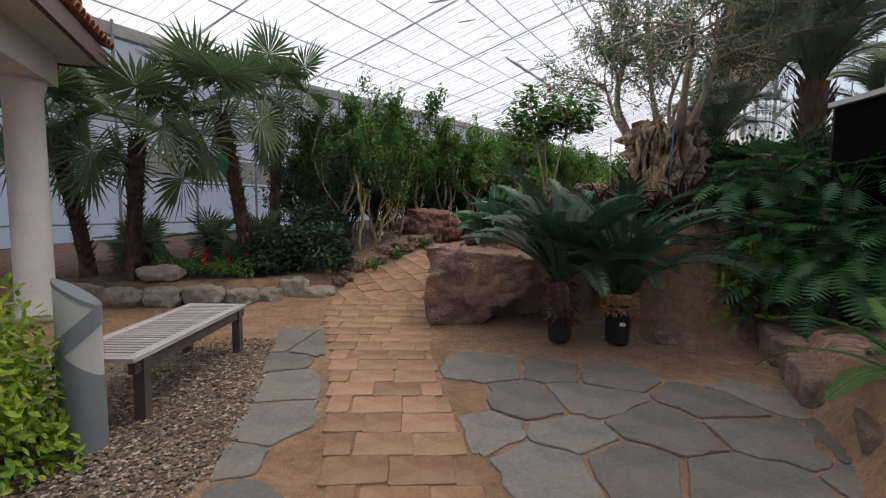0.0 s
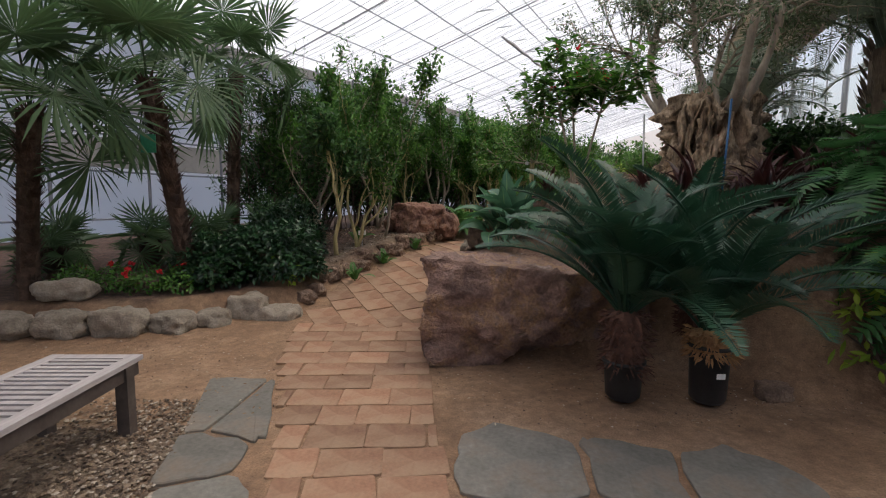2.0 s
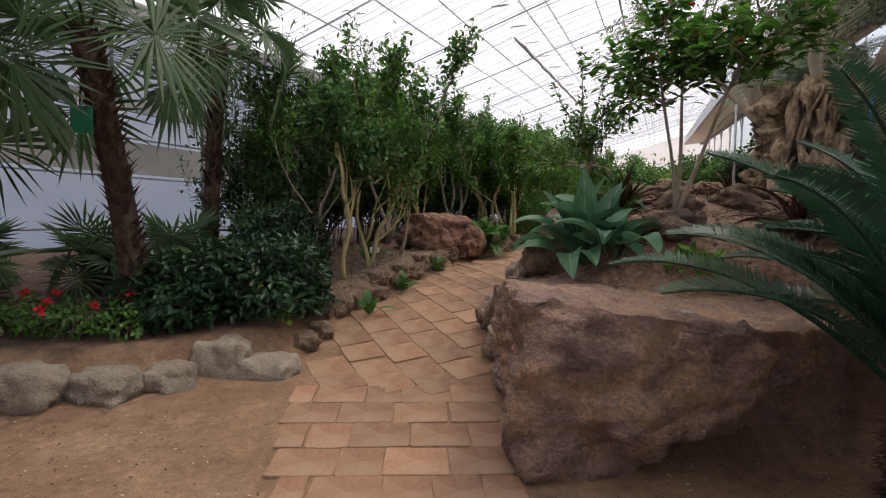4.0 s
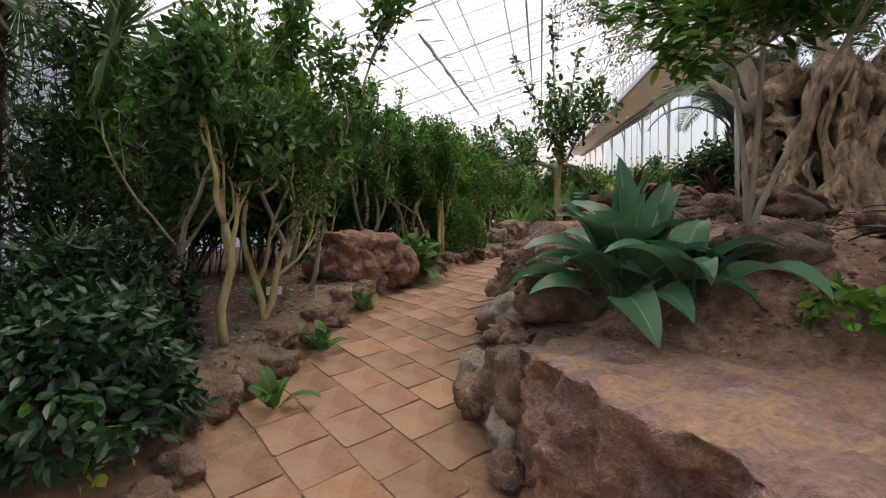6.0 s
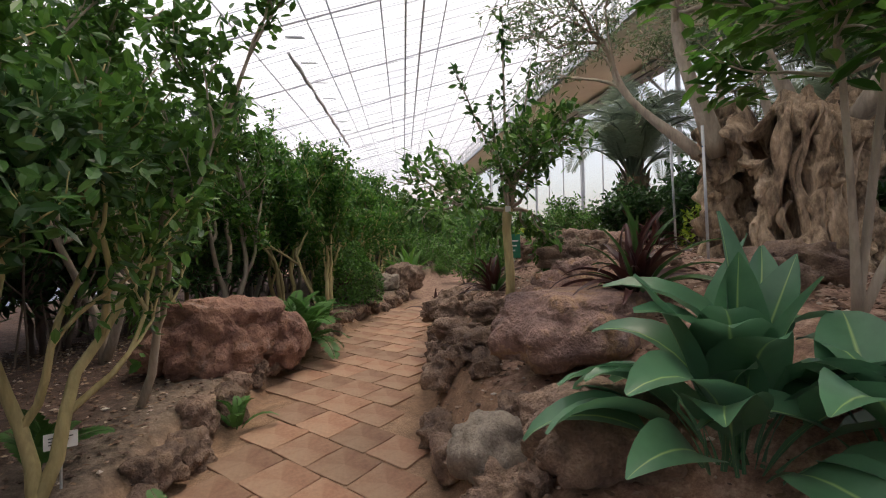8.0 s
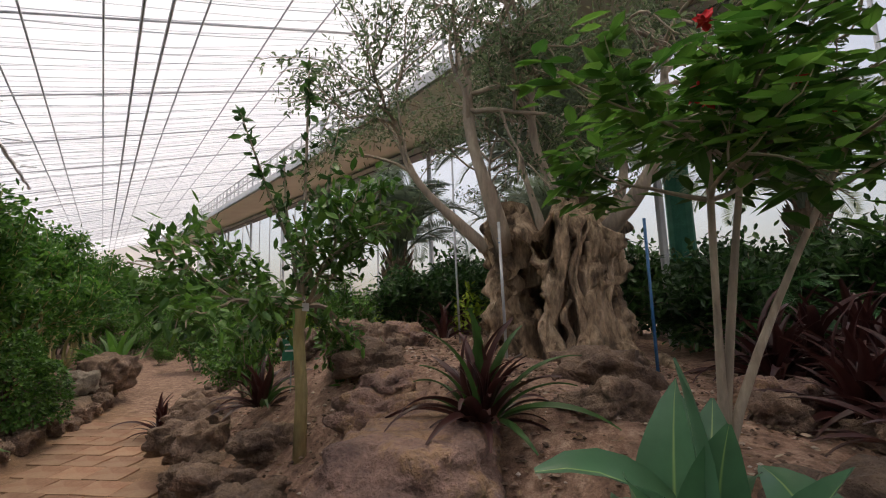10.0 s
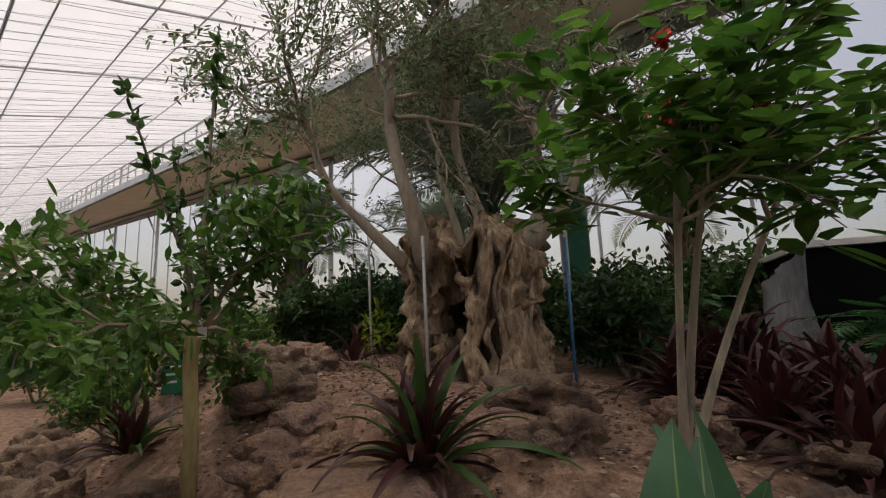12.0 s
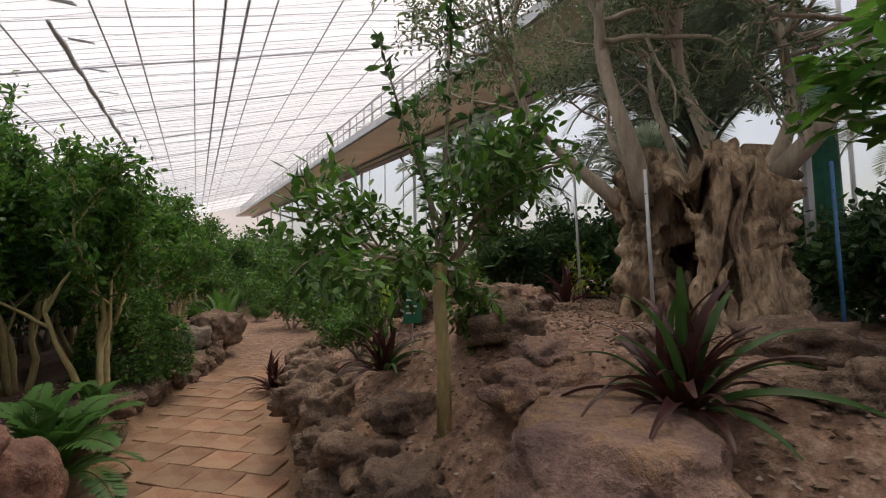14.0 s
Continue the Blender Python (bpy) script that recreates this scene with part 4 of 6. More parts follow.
for k in range(40):
    y = 7.5 + k * 0.2
    x = float(edge_x(RIGHT_EDGE, y)) + r.uniform(0.1, 0.42)
    s = r.uniform(0.18, 0.42)
    if y > 15:
        break
    rock(x, y, (s, s * 1.1, s * r.uniform(0.7, 1.1)), 90 + k, "rough grey-brown rock stacked beside the path", M_ROCK, "edging_rock", "rocks edging the mound", turn=r.uniform(0, 180), sink=0.35, sub=4, rough=0.34, square=0.4)

# the great boulder and other large rocks
boulder = rock(1.05, 6.42, (2.45, 2.35, 1.06), 3, "huge flat-topped purple-brown boulder beside the path", M_BOULDER, "boulder", "", turn=2, sink=0.1, sub=6, rough=0.1, z=0.0, flat_top=0.22, square=0.92)
boulder.data.transform(Matrix(((1, 0.1, -0.1, 0), (0, 1, -0.1, 0), (0, 0, 1, 0), (0, 0, 0, 1))))
# the boulder overhangs: below a slanting edge its front is cut back
at = Matrix.Translation(boulder.location) @ boulder.rotation_euler.to_matrix().to_4x4()
back = at.inverted()
normals = [v.normal.copy() for v in boulder.data.vertices]
for v in boulder.data.vertices:
    p = at @ v.co
    lift = max(0.0, min(1.0, (1.0 - p.x) / 0.8)) * max(0.0, min(1.0, (7.0 - p.y) / 1.3)) * max(0.0, min(1.0, (p.z - 0.25) / 0.4))
    p.z += 0.13 * lift
    v.co = back @ p
    if p.y < 6.4:
        under = 0.74 * (p.x - 0.6) + 0.03 * math.sin(9 * p.x) - p.z
        k = max(0.0, min(1.0, under / 0.09 + 0.4)) * max(0.0, min(1.0, (6.4 - p.y) / 0.5))
        p.y += 0.3 * k * k * (3 - 2 * k)
        v.co = back @ p
    p = at @ v.co
    chip = 0.05 * noise.noise(p * 3.1) + 0.055 * abs(noise.noise(p * 6.0)) + 0.035 * noise.noise(p * 14.0) + 0.018 * noise.noise(p * 31.0)
    v.co -= normals[v.index] * chip
rock(0.3, 7.42, (0.62, 0.5, 0.7), 16, "rough tan rock butted against the great boulder", M_ROCK, turn=15, sink=0.1, sub=5, rough=0.2, z=0.12, square=0.6)
for k, (x, y, s) in enumerate([(0.02, 7.62, 0.3), (0.08, 7.3, 0.26), (-0.02, 7.02, 0.2), (0.12, 7.95, 0.34)]):
    rock(x, y, (s, s * 0.9, s * 1.1), 30 + k, "rounded grey-brown stone beside the path", M_STONE if k % 2 else M_ROCK, "edging_rock", "rocks edging the mound", turn=k * 50, sink=0.1, rough=0.24, z=float(ground(-0.4, y)) - 0.02)
rock(-0.62, 10.75, (1.25, 0.8, 0.66), 12, "red-brown boulder at the edge of the path", M_REDROCK, "boulder", "red boulders", turn=25, sink=0.2, sub=5, rough=0.26, square=0.5)
rock(-0.12, 11.05, (0.75, 0.6, 0.6), 14, "red-brown boulder at the edge of the path", M_REDROCK, "boulder", "red boulders", turn=60, sink=0.15, sub=5, rough=0.16, square=0.4)
rock(1.2, 8.45, (1.05, 0.85, 0.5), 21, "large rough purple-brown rock on the mound", M_BOULDER, turn=20, sink=0.3, sub=5, rough=0.18, flat_top=0.2, square=0.4)
rock(0.62, 7.75, (0.6, 0.7, 0.42), 22, "large pitted tan rock above the path", M_ROCK, turn=50, sink=0.25, sub=5)
rock(0.45, 8.3, (0.45, 0.5, 0.4), 23, "pitted tan rock above the path", M_STONE, turn=10, sink=0.25, sub=4)
for k, (x, y, s) in enumerate([(1.75, 9.0, 0.32), (2.15, 9.7, 0.34), (2.4, 9.55, 0.28), (2.0, 9.35, 0.4), (2.75, 9.9, 0.42), (3.1, 9.75, 0.36), (2.55, 7.95, 0.5), (2.85, 7.95, 0.3), (1.8, 7.7, 0.34), (2.35, 7.05, 0.32), (2.75, 7.05, 0.45), (2.6, 10.6, 0.5), (1.7, 10.9, 0.5), (2.1, 11.5, 0.45), (3.2, 10.6, 0.45), (3.6, 10.2, 0.4), (1.35, 6.95, 0.4), (2.1, 8.6, 0.22), (2.2, 6.6, 0.35), (3.0, 11.6, 0.4), (3.6, 12.5, 0.45), (4.4, 12.0, 0.4), (1.5, 9.75, 0.35), (0.95, 9.3, 0.4), (1.15, 9.8, 0.36), (1.55, 8.95, 0.45)]):
    rock(x, y, (s * 1.3, s, s * 0.62), 140 + k, "weathered brown rock half sunk in the soil", M_ROCK if k % 5 else M_BOULDER, turn=k * 41, sink=0.35, sub=4, rough=0.42, square=0.3)
for k, (x, y, a, b, c, t) in enumerate([(3.38, 4.5, 1.1, 0.34, 0.34, 68), (3.05, 3.55, 1.0, 0.4, 0.28, 66), (2.85, 2.7, 0.8, 0.34, 0.24, 60), (3.55, 5.2, 0.5, 0.4, 0.4, 20), (2.45, 4.85, 0.25, 0.2, 0.14, 0)]):
    rock(x, y, (a, b, c), 170 + k, "long weathered kerb stone holding a planted bed", M_ROCK, "kerb_stone", "kerb stones", turn=t, sink=0.15, z=0.0, square=0.8, rough=0.12)


def rock_hut():
    top = thing("rock_hut", (4.52, 5.0, 0.3), "grey moulded rock kiosk, its shaded open front filled by a black block", "kiosk")
    # solid block, not a recess: its near-black colour stands for the shaded interior
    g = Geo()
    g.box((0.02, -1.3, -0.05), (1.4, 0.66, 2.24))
    part("opening_shade", g, M_OPENING_SHADE, top, "solid near-black block standing in for the opening's shade")
    bm = bmesh.new()
    bmesh.ops.create_grid(bm, x_segments=14, y_segments=24, size=0.5)
    for v in bm.verts:
        x, y = v.co.x + 0.5, v.co.y + 0.5
        w = 0.08 * noise.noise(Vector((x * 4, y * 3, 1))) + 0.04 * noise.noise(Vector((x * 9, y * 5, 2)))
        v.co = Vector((0.0 + 0.35 * x - 0.06 * (1 - y) + w, 0.665 + 0.45 * x * (1.2 - 0.6 * y) + w, -0.05 + y * (2.36 - 0.35 * x)))
    part("rock_side", bm, M_GREYROCK, top, "ridged grey rock flank", True)
    g = Geo()
    g.box((-0.04, -1.35, 2.245), (1.5, 0.7, 2.3))
    part("top_slab", g, M_WHITE, top, "pale flat top")


rock_hut()

# ---------------------------------------------------------------- plants of the court and the bed
fan_palm(-2.98, 6.98, 2.32, (-0.34, -0.06), "fan palm with a leaning fibrous trunk and green tag", 17, seed=1)
fan_palm(-4.45, 6.45, 2.0, (0.12, 0.05), "fan palm with a short dark trunk in the bed", 14, seed=2)
fan_palm(-5.25, 6.6, 2.1, (-0.55, 0.1), "fan palm with a leaning dark trunk in the bed", 15, seed=3)
fan_palm(-3.6, 9.4, 2.9, (0.1, 0.1), "tall fan palm with a dark trunk in the bed", 17, seed=4)
for k, (x, y, n) in enumerate([(-4.1, 8.0, 16), (-3.3, 8.2, 14), (-4.95, 7.4, 14), (-2.75, 8.9, 16), (-5.6, 8.1, 14)]):
    fan_palm(x, y, 0.3, (0, 0), "young fan palm low in the bed", n, True, 20 + k)
tag = thing("plant_tag", (-3.23, 6.82, 1.97), "green plant tag tied to a palm trunk", "sign", turn=12)
g = Geo()
g.box((-0.075, -0.13, -0.1), (0.075, -0.12, 0.1))
part("plate", g, M_GREEN, tag)
g = Geo()
g.box((-0.06, -0.124, 0.055), (0.06, -0.1215, 0.085))
part("print_strip", g, M_PAPER, tag)
g = Geo()
g.tube([(-0.06, -0.122, 0.1), (0.0, -0.02, 0.13), (0.06, -0.122, 0.1)], 0.004, 4)
part("tie", g, M_STEEL, tag)

# dark shrubs and flowers behind the stones
mound_bush("shrub", -2.1, 7.4, (1.15, 0.95, 0.62), "low dark glossy-leaved shrub behind the edging stones", "shrub", "low shrubs in the bed", L_DEEP, 3600, (0.085, 0.042), 31, shape=3)
mound_bush("shrub", -2.75, 7.1, (0.8, 0.7, 0.5), "low dark glossy-leaved shrub behind the edging stones", "shrub", "low shrubs in the bed", L_DEEP, 2000, (0.085, 0.042), 32, shape=3)
mound_bush("shrub", -2.3, 8.3, (1.2, 0.9, 0.75), "low dark glossy-leaved shrub behind the edging stones", "shrub", "low shrubs in the bed", L_DEEP, 2200, (0.085, 0.042), 33)
for k, (x, y) in enumerate([(-3.35, 6.75), (-3.75, 6.8), (-2.95, 6.75), (-4.15, 6.75)]):
    b = mound_bush("flowering_plant", x, y, (0.5, 0.45, 0.26), "low green bedding plant with red flowers", "flower", "red flowers in the bed", L_MID, 420, (0.05, 0.03), 50 + k)
    rr = np.random.default_rng(60 + k)
    for j in range(3 if k < 3 else 1):
        g = Geo()
        c = np.array((rr.uniform(-0.2, 0.2), rr.uniform(-0.25, 0.1), 0.26 + rr.uniform(-0.05, 0.06)))
        leaves(g, np.repeat(c[None], 14, 0), rr.normal(size=(14, 3)) + (0, 0, 0.6), 0.045, 0.035, 0.5, 0.2, 0.0, j)
        part("flower", g, M_RED, b, "red bloom")

for x, y in ((-1.72, 6.98), (-2.3, 6.98), (-1.9, 7.0)):
    g = Geo()
    rr = np.random.default_rng(int(abs(x) * 100))
    leaves(g, rr.normal(0, 0.07, (10, 3)) * (1, 0.3, 1), rr.normal(size=(10, 3)) * (1, 0.4, 0.6) - (0, 0.5, 0), 0.075, 0.04, 0.6, 0.15, 0.1, 5)
    ob = tagged(part("variegated_sprig", g, L_YELLOW), "yellow-green sprig at the edge of a dark shrub", "plant", "yellow sprigs in the shrub")
    ob.location = (x, y, gz(x, y) + 0.22)

# the slender grove beside the path
STRAIGHT = [(0.1, 0.05, 1), (-0.28, 0.1, 1), (0.25, -0.2, 1)]
GROVE_A = tree("tree", -1.58, 8.4, "small tree with a forked yellow-green trunk and dark leaves", "tree", "trees along the path", [(0.06, 0.0, 1)], 0.9, 0.036, 4, 3, 0.48, 0.36, 27, (0.09, 0.042), M_BARKY, L_DARK, 101, scatter=0.05)
GROVE_B = tree("tree", -1.4, 8.95, "slender tree with thin trunks and dark leaves", "tree", "trees along the path", [(0.38, 0.05, 1), (-0.05, 0.15, 1)], 1.1, 0.032, 3, 3, 0.5, 0.4, 36, (0.09, 0.038), M_BARKY, L_MID, 102, scatter=0.05)
GROVE_C = tree("tree", -1.1, 9.9, "slender tree with a straight brown stem and dark leaves", "tree", "trees along the path", [(0.2, -0.16, 1)], 1.5, 0.028, 3, 3, 0.55, 0.35, 40, (0.095, 0.046), M_BARK, L_MID, 103, scatter=0.05)
GROVE_D = tree("tree", -1.45, 11.3, "small tree with several grey trunks and dark leaves", "tree", "trees along the path", [(-0.1, 0.1, 1), (0.12, -0.1, 1), (0.02, 0.2, 1)], 1.25, 0.042, 3, 3, 0.5, 0.4, 40, (0.105, 0.045), M_BARK, L_MID, 104, scatter=0.06)
for k, (src, x, y, turn, sc) in enumerate([(GROVE_C, -2.35, 9.6, 50, 1.05), (GROVE_D, -2.6, 10.6, 130, 1.1), (GROVE_A, -3.2, 11.4, 200, 1.15), (GROVE_B, -0.9, 12.3, 70, 1.0), (GROVE_D, -0.35, 13.2, 20, 1.0), (GROVE_C, -1.6, 12.9, 150, 1.2), (GROVE_D, -2.2, 13.8, 240, 1.2), (GROVE_A, -0.9, 14.8, 110, 1.15), (GROVE_B, -3.9, 12.8, 310, 1.2), (GROVE_D, 0.2, 15.6, 75, 1.1), (GROVE_D, 1.6, 18.2, 190, 1.15), (GROVE_A, 0.6, 17.4, 260, 1.15), (GROVE_D, 3.0, 20.5, 10, 1.2), (GROVE_A, 1.9, 21.0, 80, 1.3), (GROVE_D, 4.6, 23.5, 140, 1.2), (GROVE_D, 3.2, 24.5, 60, 1.4), (GROVE_A, 6.5, 27.0, 20, 1.3), (GROVE_D, 5.2, 28, 290, 1.5)]):
    stand_at(src, x, y, turn, sc)

HEDGE = tree("tall_shrub", -3.1, 10.2, "tall dense dark-leaved shrub behind the grove", "shrub", "tall shrubs by the wall", [(0.25, 0.1, 1), (-0.25, 0.15, 1), (0, -0.3, 1), (0.1, 0.3, 1), (0, 0, 1)], 1.0, 0.025, 2, 4, 0.6, 0.3, 30, (0.12, 0.042), M_BARKD, L_DARK, 150, splay=0.12, scatter=0.09)
for k, (x, y, s) in enumerate([(-2.9, 12.1, 1.1), (-2.1, 12.8, 1.2), (-3.4, 13.4, 1.3), (-1.3, 13.8, 1.2), (-2.3, 14.9, 1.3), (-0.3, 15.0, 1.25), (-1.2, 16.2, 1.3), (0.5, 16.6, 1.3), (-0.2, 17.9, 1.4), (1.4, 18.9, 1.4), (2.4, 20.0, 1.4), (0.9, 20.6, 1.5), (3.6, 22.0, 1.5), (2.2, 23.0, 1.6), (5.6, 25.2, 1.6), (4.2, 26.5, 1.7), (7.4, 28.6, 1.7), (9.5, 31, 1.8), (6.5, 31, 1.8)]):
    stand_at(HEDGE, x, y, k * 67, s)

# bamboo-like thicket against the side wall
CANE = None
for k in range(22):
    u, v = 7.9 + k * 0.62 + rng.uniform(-0.2, 0.2), 7.2 + 1.6 * math.sin(k * 1.7) * 0.5 + 0.04 * k
    x, y, _ = hall(u, v, 0)
    if k < 3:
        c = tree("bamboo", x, y, "clump of thin bamboo canes with narrow dark leaves", "bamboo", "thicket by the wall", [(0.05, 0, 1), (-0.1, 0.05, 1), (0.08, -0.1, 1), (0, 0.12, 1), (-0.06, -0.1, 1)], 1.7, 0.011, 2, 3, 0.5, 0.35, 18, (0.12, 0.02), M_BARKD, L_DARK, 300 + k, splay=0.16, droop=0.3)
        CANE = (CANE or []) + [c]
    else:
        stand_at(CANE[k % 3], x, y, k * 47, rng.uniform(0.9, 1.25))

# curved yellow stems and clipped ball farther along the path
CURVY = tree("shrub_tree", 0.9, 13.1, "shrubby tree with twisting yellow-green stems", "tree", "twisted shrubs along the path", [(0.3, 0.1, 1), (-0.35, 0.1, 1), (0.1, -0.3, 1), (0, 0.35, 1)], 0.95, 0.034, 3, 3, 0.55, 0.4, 40, (0.09, 0.04), M_BARKY, L_SHRUB, 401, splay=0.08, scatter=0.05)
for x, y, t, s in ((0.5, 13.9, 90, 1.05), (1.3, 14.9, 200, 1.1), (2.1, 15.9, 300, 1.1), (2.9, 17.0, 20, 1.1), (1.6, 16.3, 140, 1.2), (3.8, 18.6, 250, 1.1), (5.0, 20.6, 60, 1.1)):
    stand_at(CURVY, x, y, t, s)
mound_bush("clipped_shrub", 1.42, 13.7, (0.95, 0.9, 0.8), "dense clipped dark green rounded shrub", "shrub", "", L_MID, 7000, (0.05, 0.03), 71, shape=3.2, hug=0.12)

FERN_FRONDS = [frond_mesh(s, 0.5, 1.0, 1.5, 34, 0.11, 0.028, L_FERN, 0.1, 0.1, 0.08) for s in range(3)]
for k, (x, y, n, s) in enumerate([(0.26, 11.64, 26, 1.3), (-1.2, 7.9, 7, 0.5), (-0.95, 8.75, 8, 0.55), (-0.55, 9.85, 7, 0.55), (-1.45, 9.2, 8, 0.6), (0.7, 12.4, 12, 0.8)]):
    top = thing("fern", (x, y, gz(x, y)), "fresh green fern beside the path", "fern", "ferns beside the path")
    ring_of(top, "frond", FERN_FRONDS, n, (0, 0, 0.02), 0.06 * s, -22 if s > 1 else 2, 62, 80 + k, (0.7 * s, 1.15 * s))
top = thing("fern", (3.05, 2.75, gz(3.05, 2.75)), "green fern arching over the kerb stones", "fern", "")
ring_of(top, "frond", [frond_mesh(s + 9, 0.75, 0.7, 1.3, 44, 0.1, 0.022, L_FERN, 0.1, 0.1, 0.08) for s in range(3)], 14, (0, 0, 0.05), 0.08, -25, 35, 89, (0.85, 1.15))

# cycads in black pots
CYC = [frond_mesh(1, 1.3, 0.8, 1.25, 96, 0.17, 0.015, L_CYCAD, 0.3), frond_mesh(2, 1.38, 0.7, 1.1, 100, 0.18, 0.015, L_CYCAD, 0.3), frond_mesh(3, 1.15, 0.6, 1.3, 90, 0.17, 0.015, L_CYCAD, 0.25)]


def cycad(x, y, z0, pot, trunk_h, fronds, seed, label, scale=1.0, straw=True, pot_h=0.27):
    top = thing("cycad", (x, y, z0), label, "cycad", "cycads beside the boulder")
    r = np.random.default_rng(seed)
    if pot:
        g = Geo()
        g.tube([(0, 0, z) for z in (-0.01, 0.02, pot_h - 0.03, pot_h - 0.02, pot_h, pot_h, pot_h - 0.07)], [0.09, 0.115, 0.13, 0.145, 0.145, 0.13, 0.12], 24)
        part("pot", g, M_POT, top, "black plastic pot", True)
    b = pot_h - 0.08 if pot else 0.0
    g = Geo()
    g.tube([(0, 0, b + trunk_h * t) for t in np.linspace(0, 1, 7)], [0.1, 0.13, 0.14, 0.13, 0.14, 0.13, 0.06], 12)
    n = 260
    a, h = r.uniform(0, 6.28, n), r.uniform(0, 1, n)
    p = np.stack((0.11 * np.cos(a), 0.11 * np.sin(a), b + trunk_h * h), 1)
    d = np.stack((np.cos(a), np.sin(a), r.uniform(-0.9, 0.6, n)), 1)
    part("trunk", g, M_STRAW if straw else M_RUST, top)
    g = Geo()
    leaves(g, p, d, 0.09, 0.022, 0.5, 0.2, 0.15, seed)
    tagged(part("shaggy_bark", g, M_STRAW if straw else M_RUST, top), kind="stuff")
    if pot and straw:
        g = Geo()
        g.box((-0.025, -0.152, 0.2), (0.03, -0.147, 0.235))
        part("label", g, M_PAPER, top, "small white pot label")
    ring_of(top, "frond", CYC, fronds, (0, 0, b + trunk_h), 0.07, 8, 52, seed, (0.75 * scale, 1.05 * scale))


cycad(1.35, 4.74, 0.03, True, 0.42, 28, 1, "dark green cycad with a shaggy trunk in a black pot", 1.0, False)
cycad(1.93, 4.74, 0.02, True, 0.18, 27, 2, "dark green cycad with straw-coloured crown base in a black pot", 1.05, True, 0.4)
cycad(2.25, 5.6, 0.25, False, 0.4, 18, 3, "dark green cycad growing behind the potted ones", 1.0, False)

# lobed-leaf thicket
LOBED = [lobed_mesh(s, 0.4 + 0.05 * s) for s in range(3)]
for k, (x, y, n, h) in enumerate([(3.5, 5.0, 70, 0.75), (4.05, 4.85, 70, 0.7), (3.45, 5.45, 60, 0.65), (4.3, 4.3, 60, 0.7), (3.75, 5.45, 56, 0.6), (3.85, 4.5, 64, 0.45), (3.62, 4.72, 50, 0.4), (4.4, 5.2, 50, 0.75), (4.9, 6.6, 26, 0.6), (5.2, 3.6, 26, 0.7), (4.2, 3.5, 18, 0.2)]):
    top = thing("philodendron", (x, y, gz(x, y)), "dark green plant with large deeply lobed leaves", "philodendron", "lobed-leaf plants")
    g = Geo()
    g.tube([(0, 0, -0.05), (0.03, 0.02, h * 0.5), (0, 0, h)], (0.05, 0.045, 0.03), 7)
    part("stem", g, M_BARKD, top)
    ring_of(top, "leaf", LOBED, int(n * 0.75), (0, 0, h), 0.12, -40, 62, 120 + k, (0.48, 0.72))
mound_bush("croton", 3.28, 4.98, (0.6, 0.5, 0.85), "shrub with yellow-marked leaves among darker plants", "shrub", "yellow shrubs", L_YELLOW, 260, (0.12, 0.04), 130)

# broad-leaved clump above the path
BROAD = [strap_mesh(s, 0.56 + 0.05 * s, 0.21, 1.2 - 0.1 * s, 1.5 + 0.15 * s, L_BROAD, "leaf", 0.35, 0.8, True, 0.28) for s in range(4)]
top = thing("broad_leaved_plant", (0.78, 7.32, gz(0.78, 7.32)), "clump of broad blue-green leaves with pale midribs", "plant")
ring_of(top, "leaf", BROAD, 36, (0, 0, 0.02), 0.16, -16, 52, 140, (0.85, 1.25))
TALL = [strap_mesh(s + 70, 0.92, 0.23, 1.5, 0.35 + 0.2 * s, L_BROAD, "leaf", 0.4, 0.8, True, 0.35) for s in range(2)]
ring_of(top, "leaf", TALL, 7, (0.03, 0.05, 0.02), 0.08, -14, 14, 143, (0.7, 0.95))
top = thing("broad_leaved_plant", (0.95, 6.95, gz(0.95, 6.95)), "clump of broad blue-green leaves with pale midribs", "plant")
ring_of(top, "leaf", BROAD, 12, (0, 0, 0.02), 0.1, -16, 40, 141, (0.7, 1.1))
mound_bush("small_plant", 1.4, 6.55, (0.4, 0.35, 0.16), "small fresh green plant on the mound", "plant", "", L_BRIGHT, 130, (0.08, 0.05), 142, False)

rock(3.2, 15.55, (0.9, 0.75, 0.62), 46, "grey-brown rock at the bend of the path", M_ROCK, "rock", "rocks at the bend", turn=20, sink=0.15, sub=5, rough=0.2, square=0.5)
rock(2.75, 15.2, (0.5, 0.45, 0.4), 47, "small grey-brown rock at the bend of the path", M_STONE, "rock", "rocks at the bend", turn=70, sink=0.2, rough=0.22, square=0.4)
UPRIGHT = [strap_mesh(s + 90, 0.8, 0.12, 1.45, 0.5 + 0.2 * s, L_SHRUB, "leaf", 0.3, 0.9, True, 0.1) for s in range(2)]
top = thing("strap_leaved_plant", (3.55, 16.0, gz(3.55, 16.0)), "upright strap-leaved green plant behind a rock", "plant")
ring_of(top, "leaf", UPRIGHT, 13, (0, 0, 0.2), 0.1, -45, 5, 144, (0.8, 1.1))

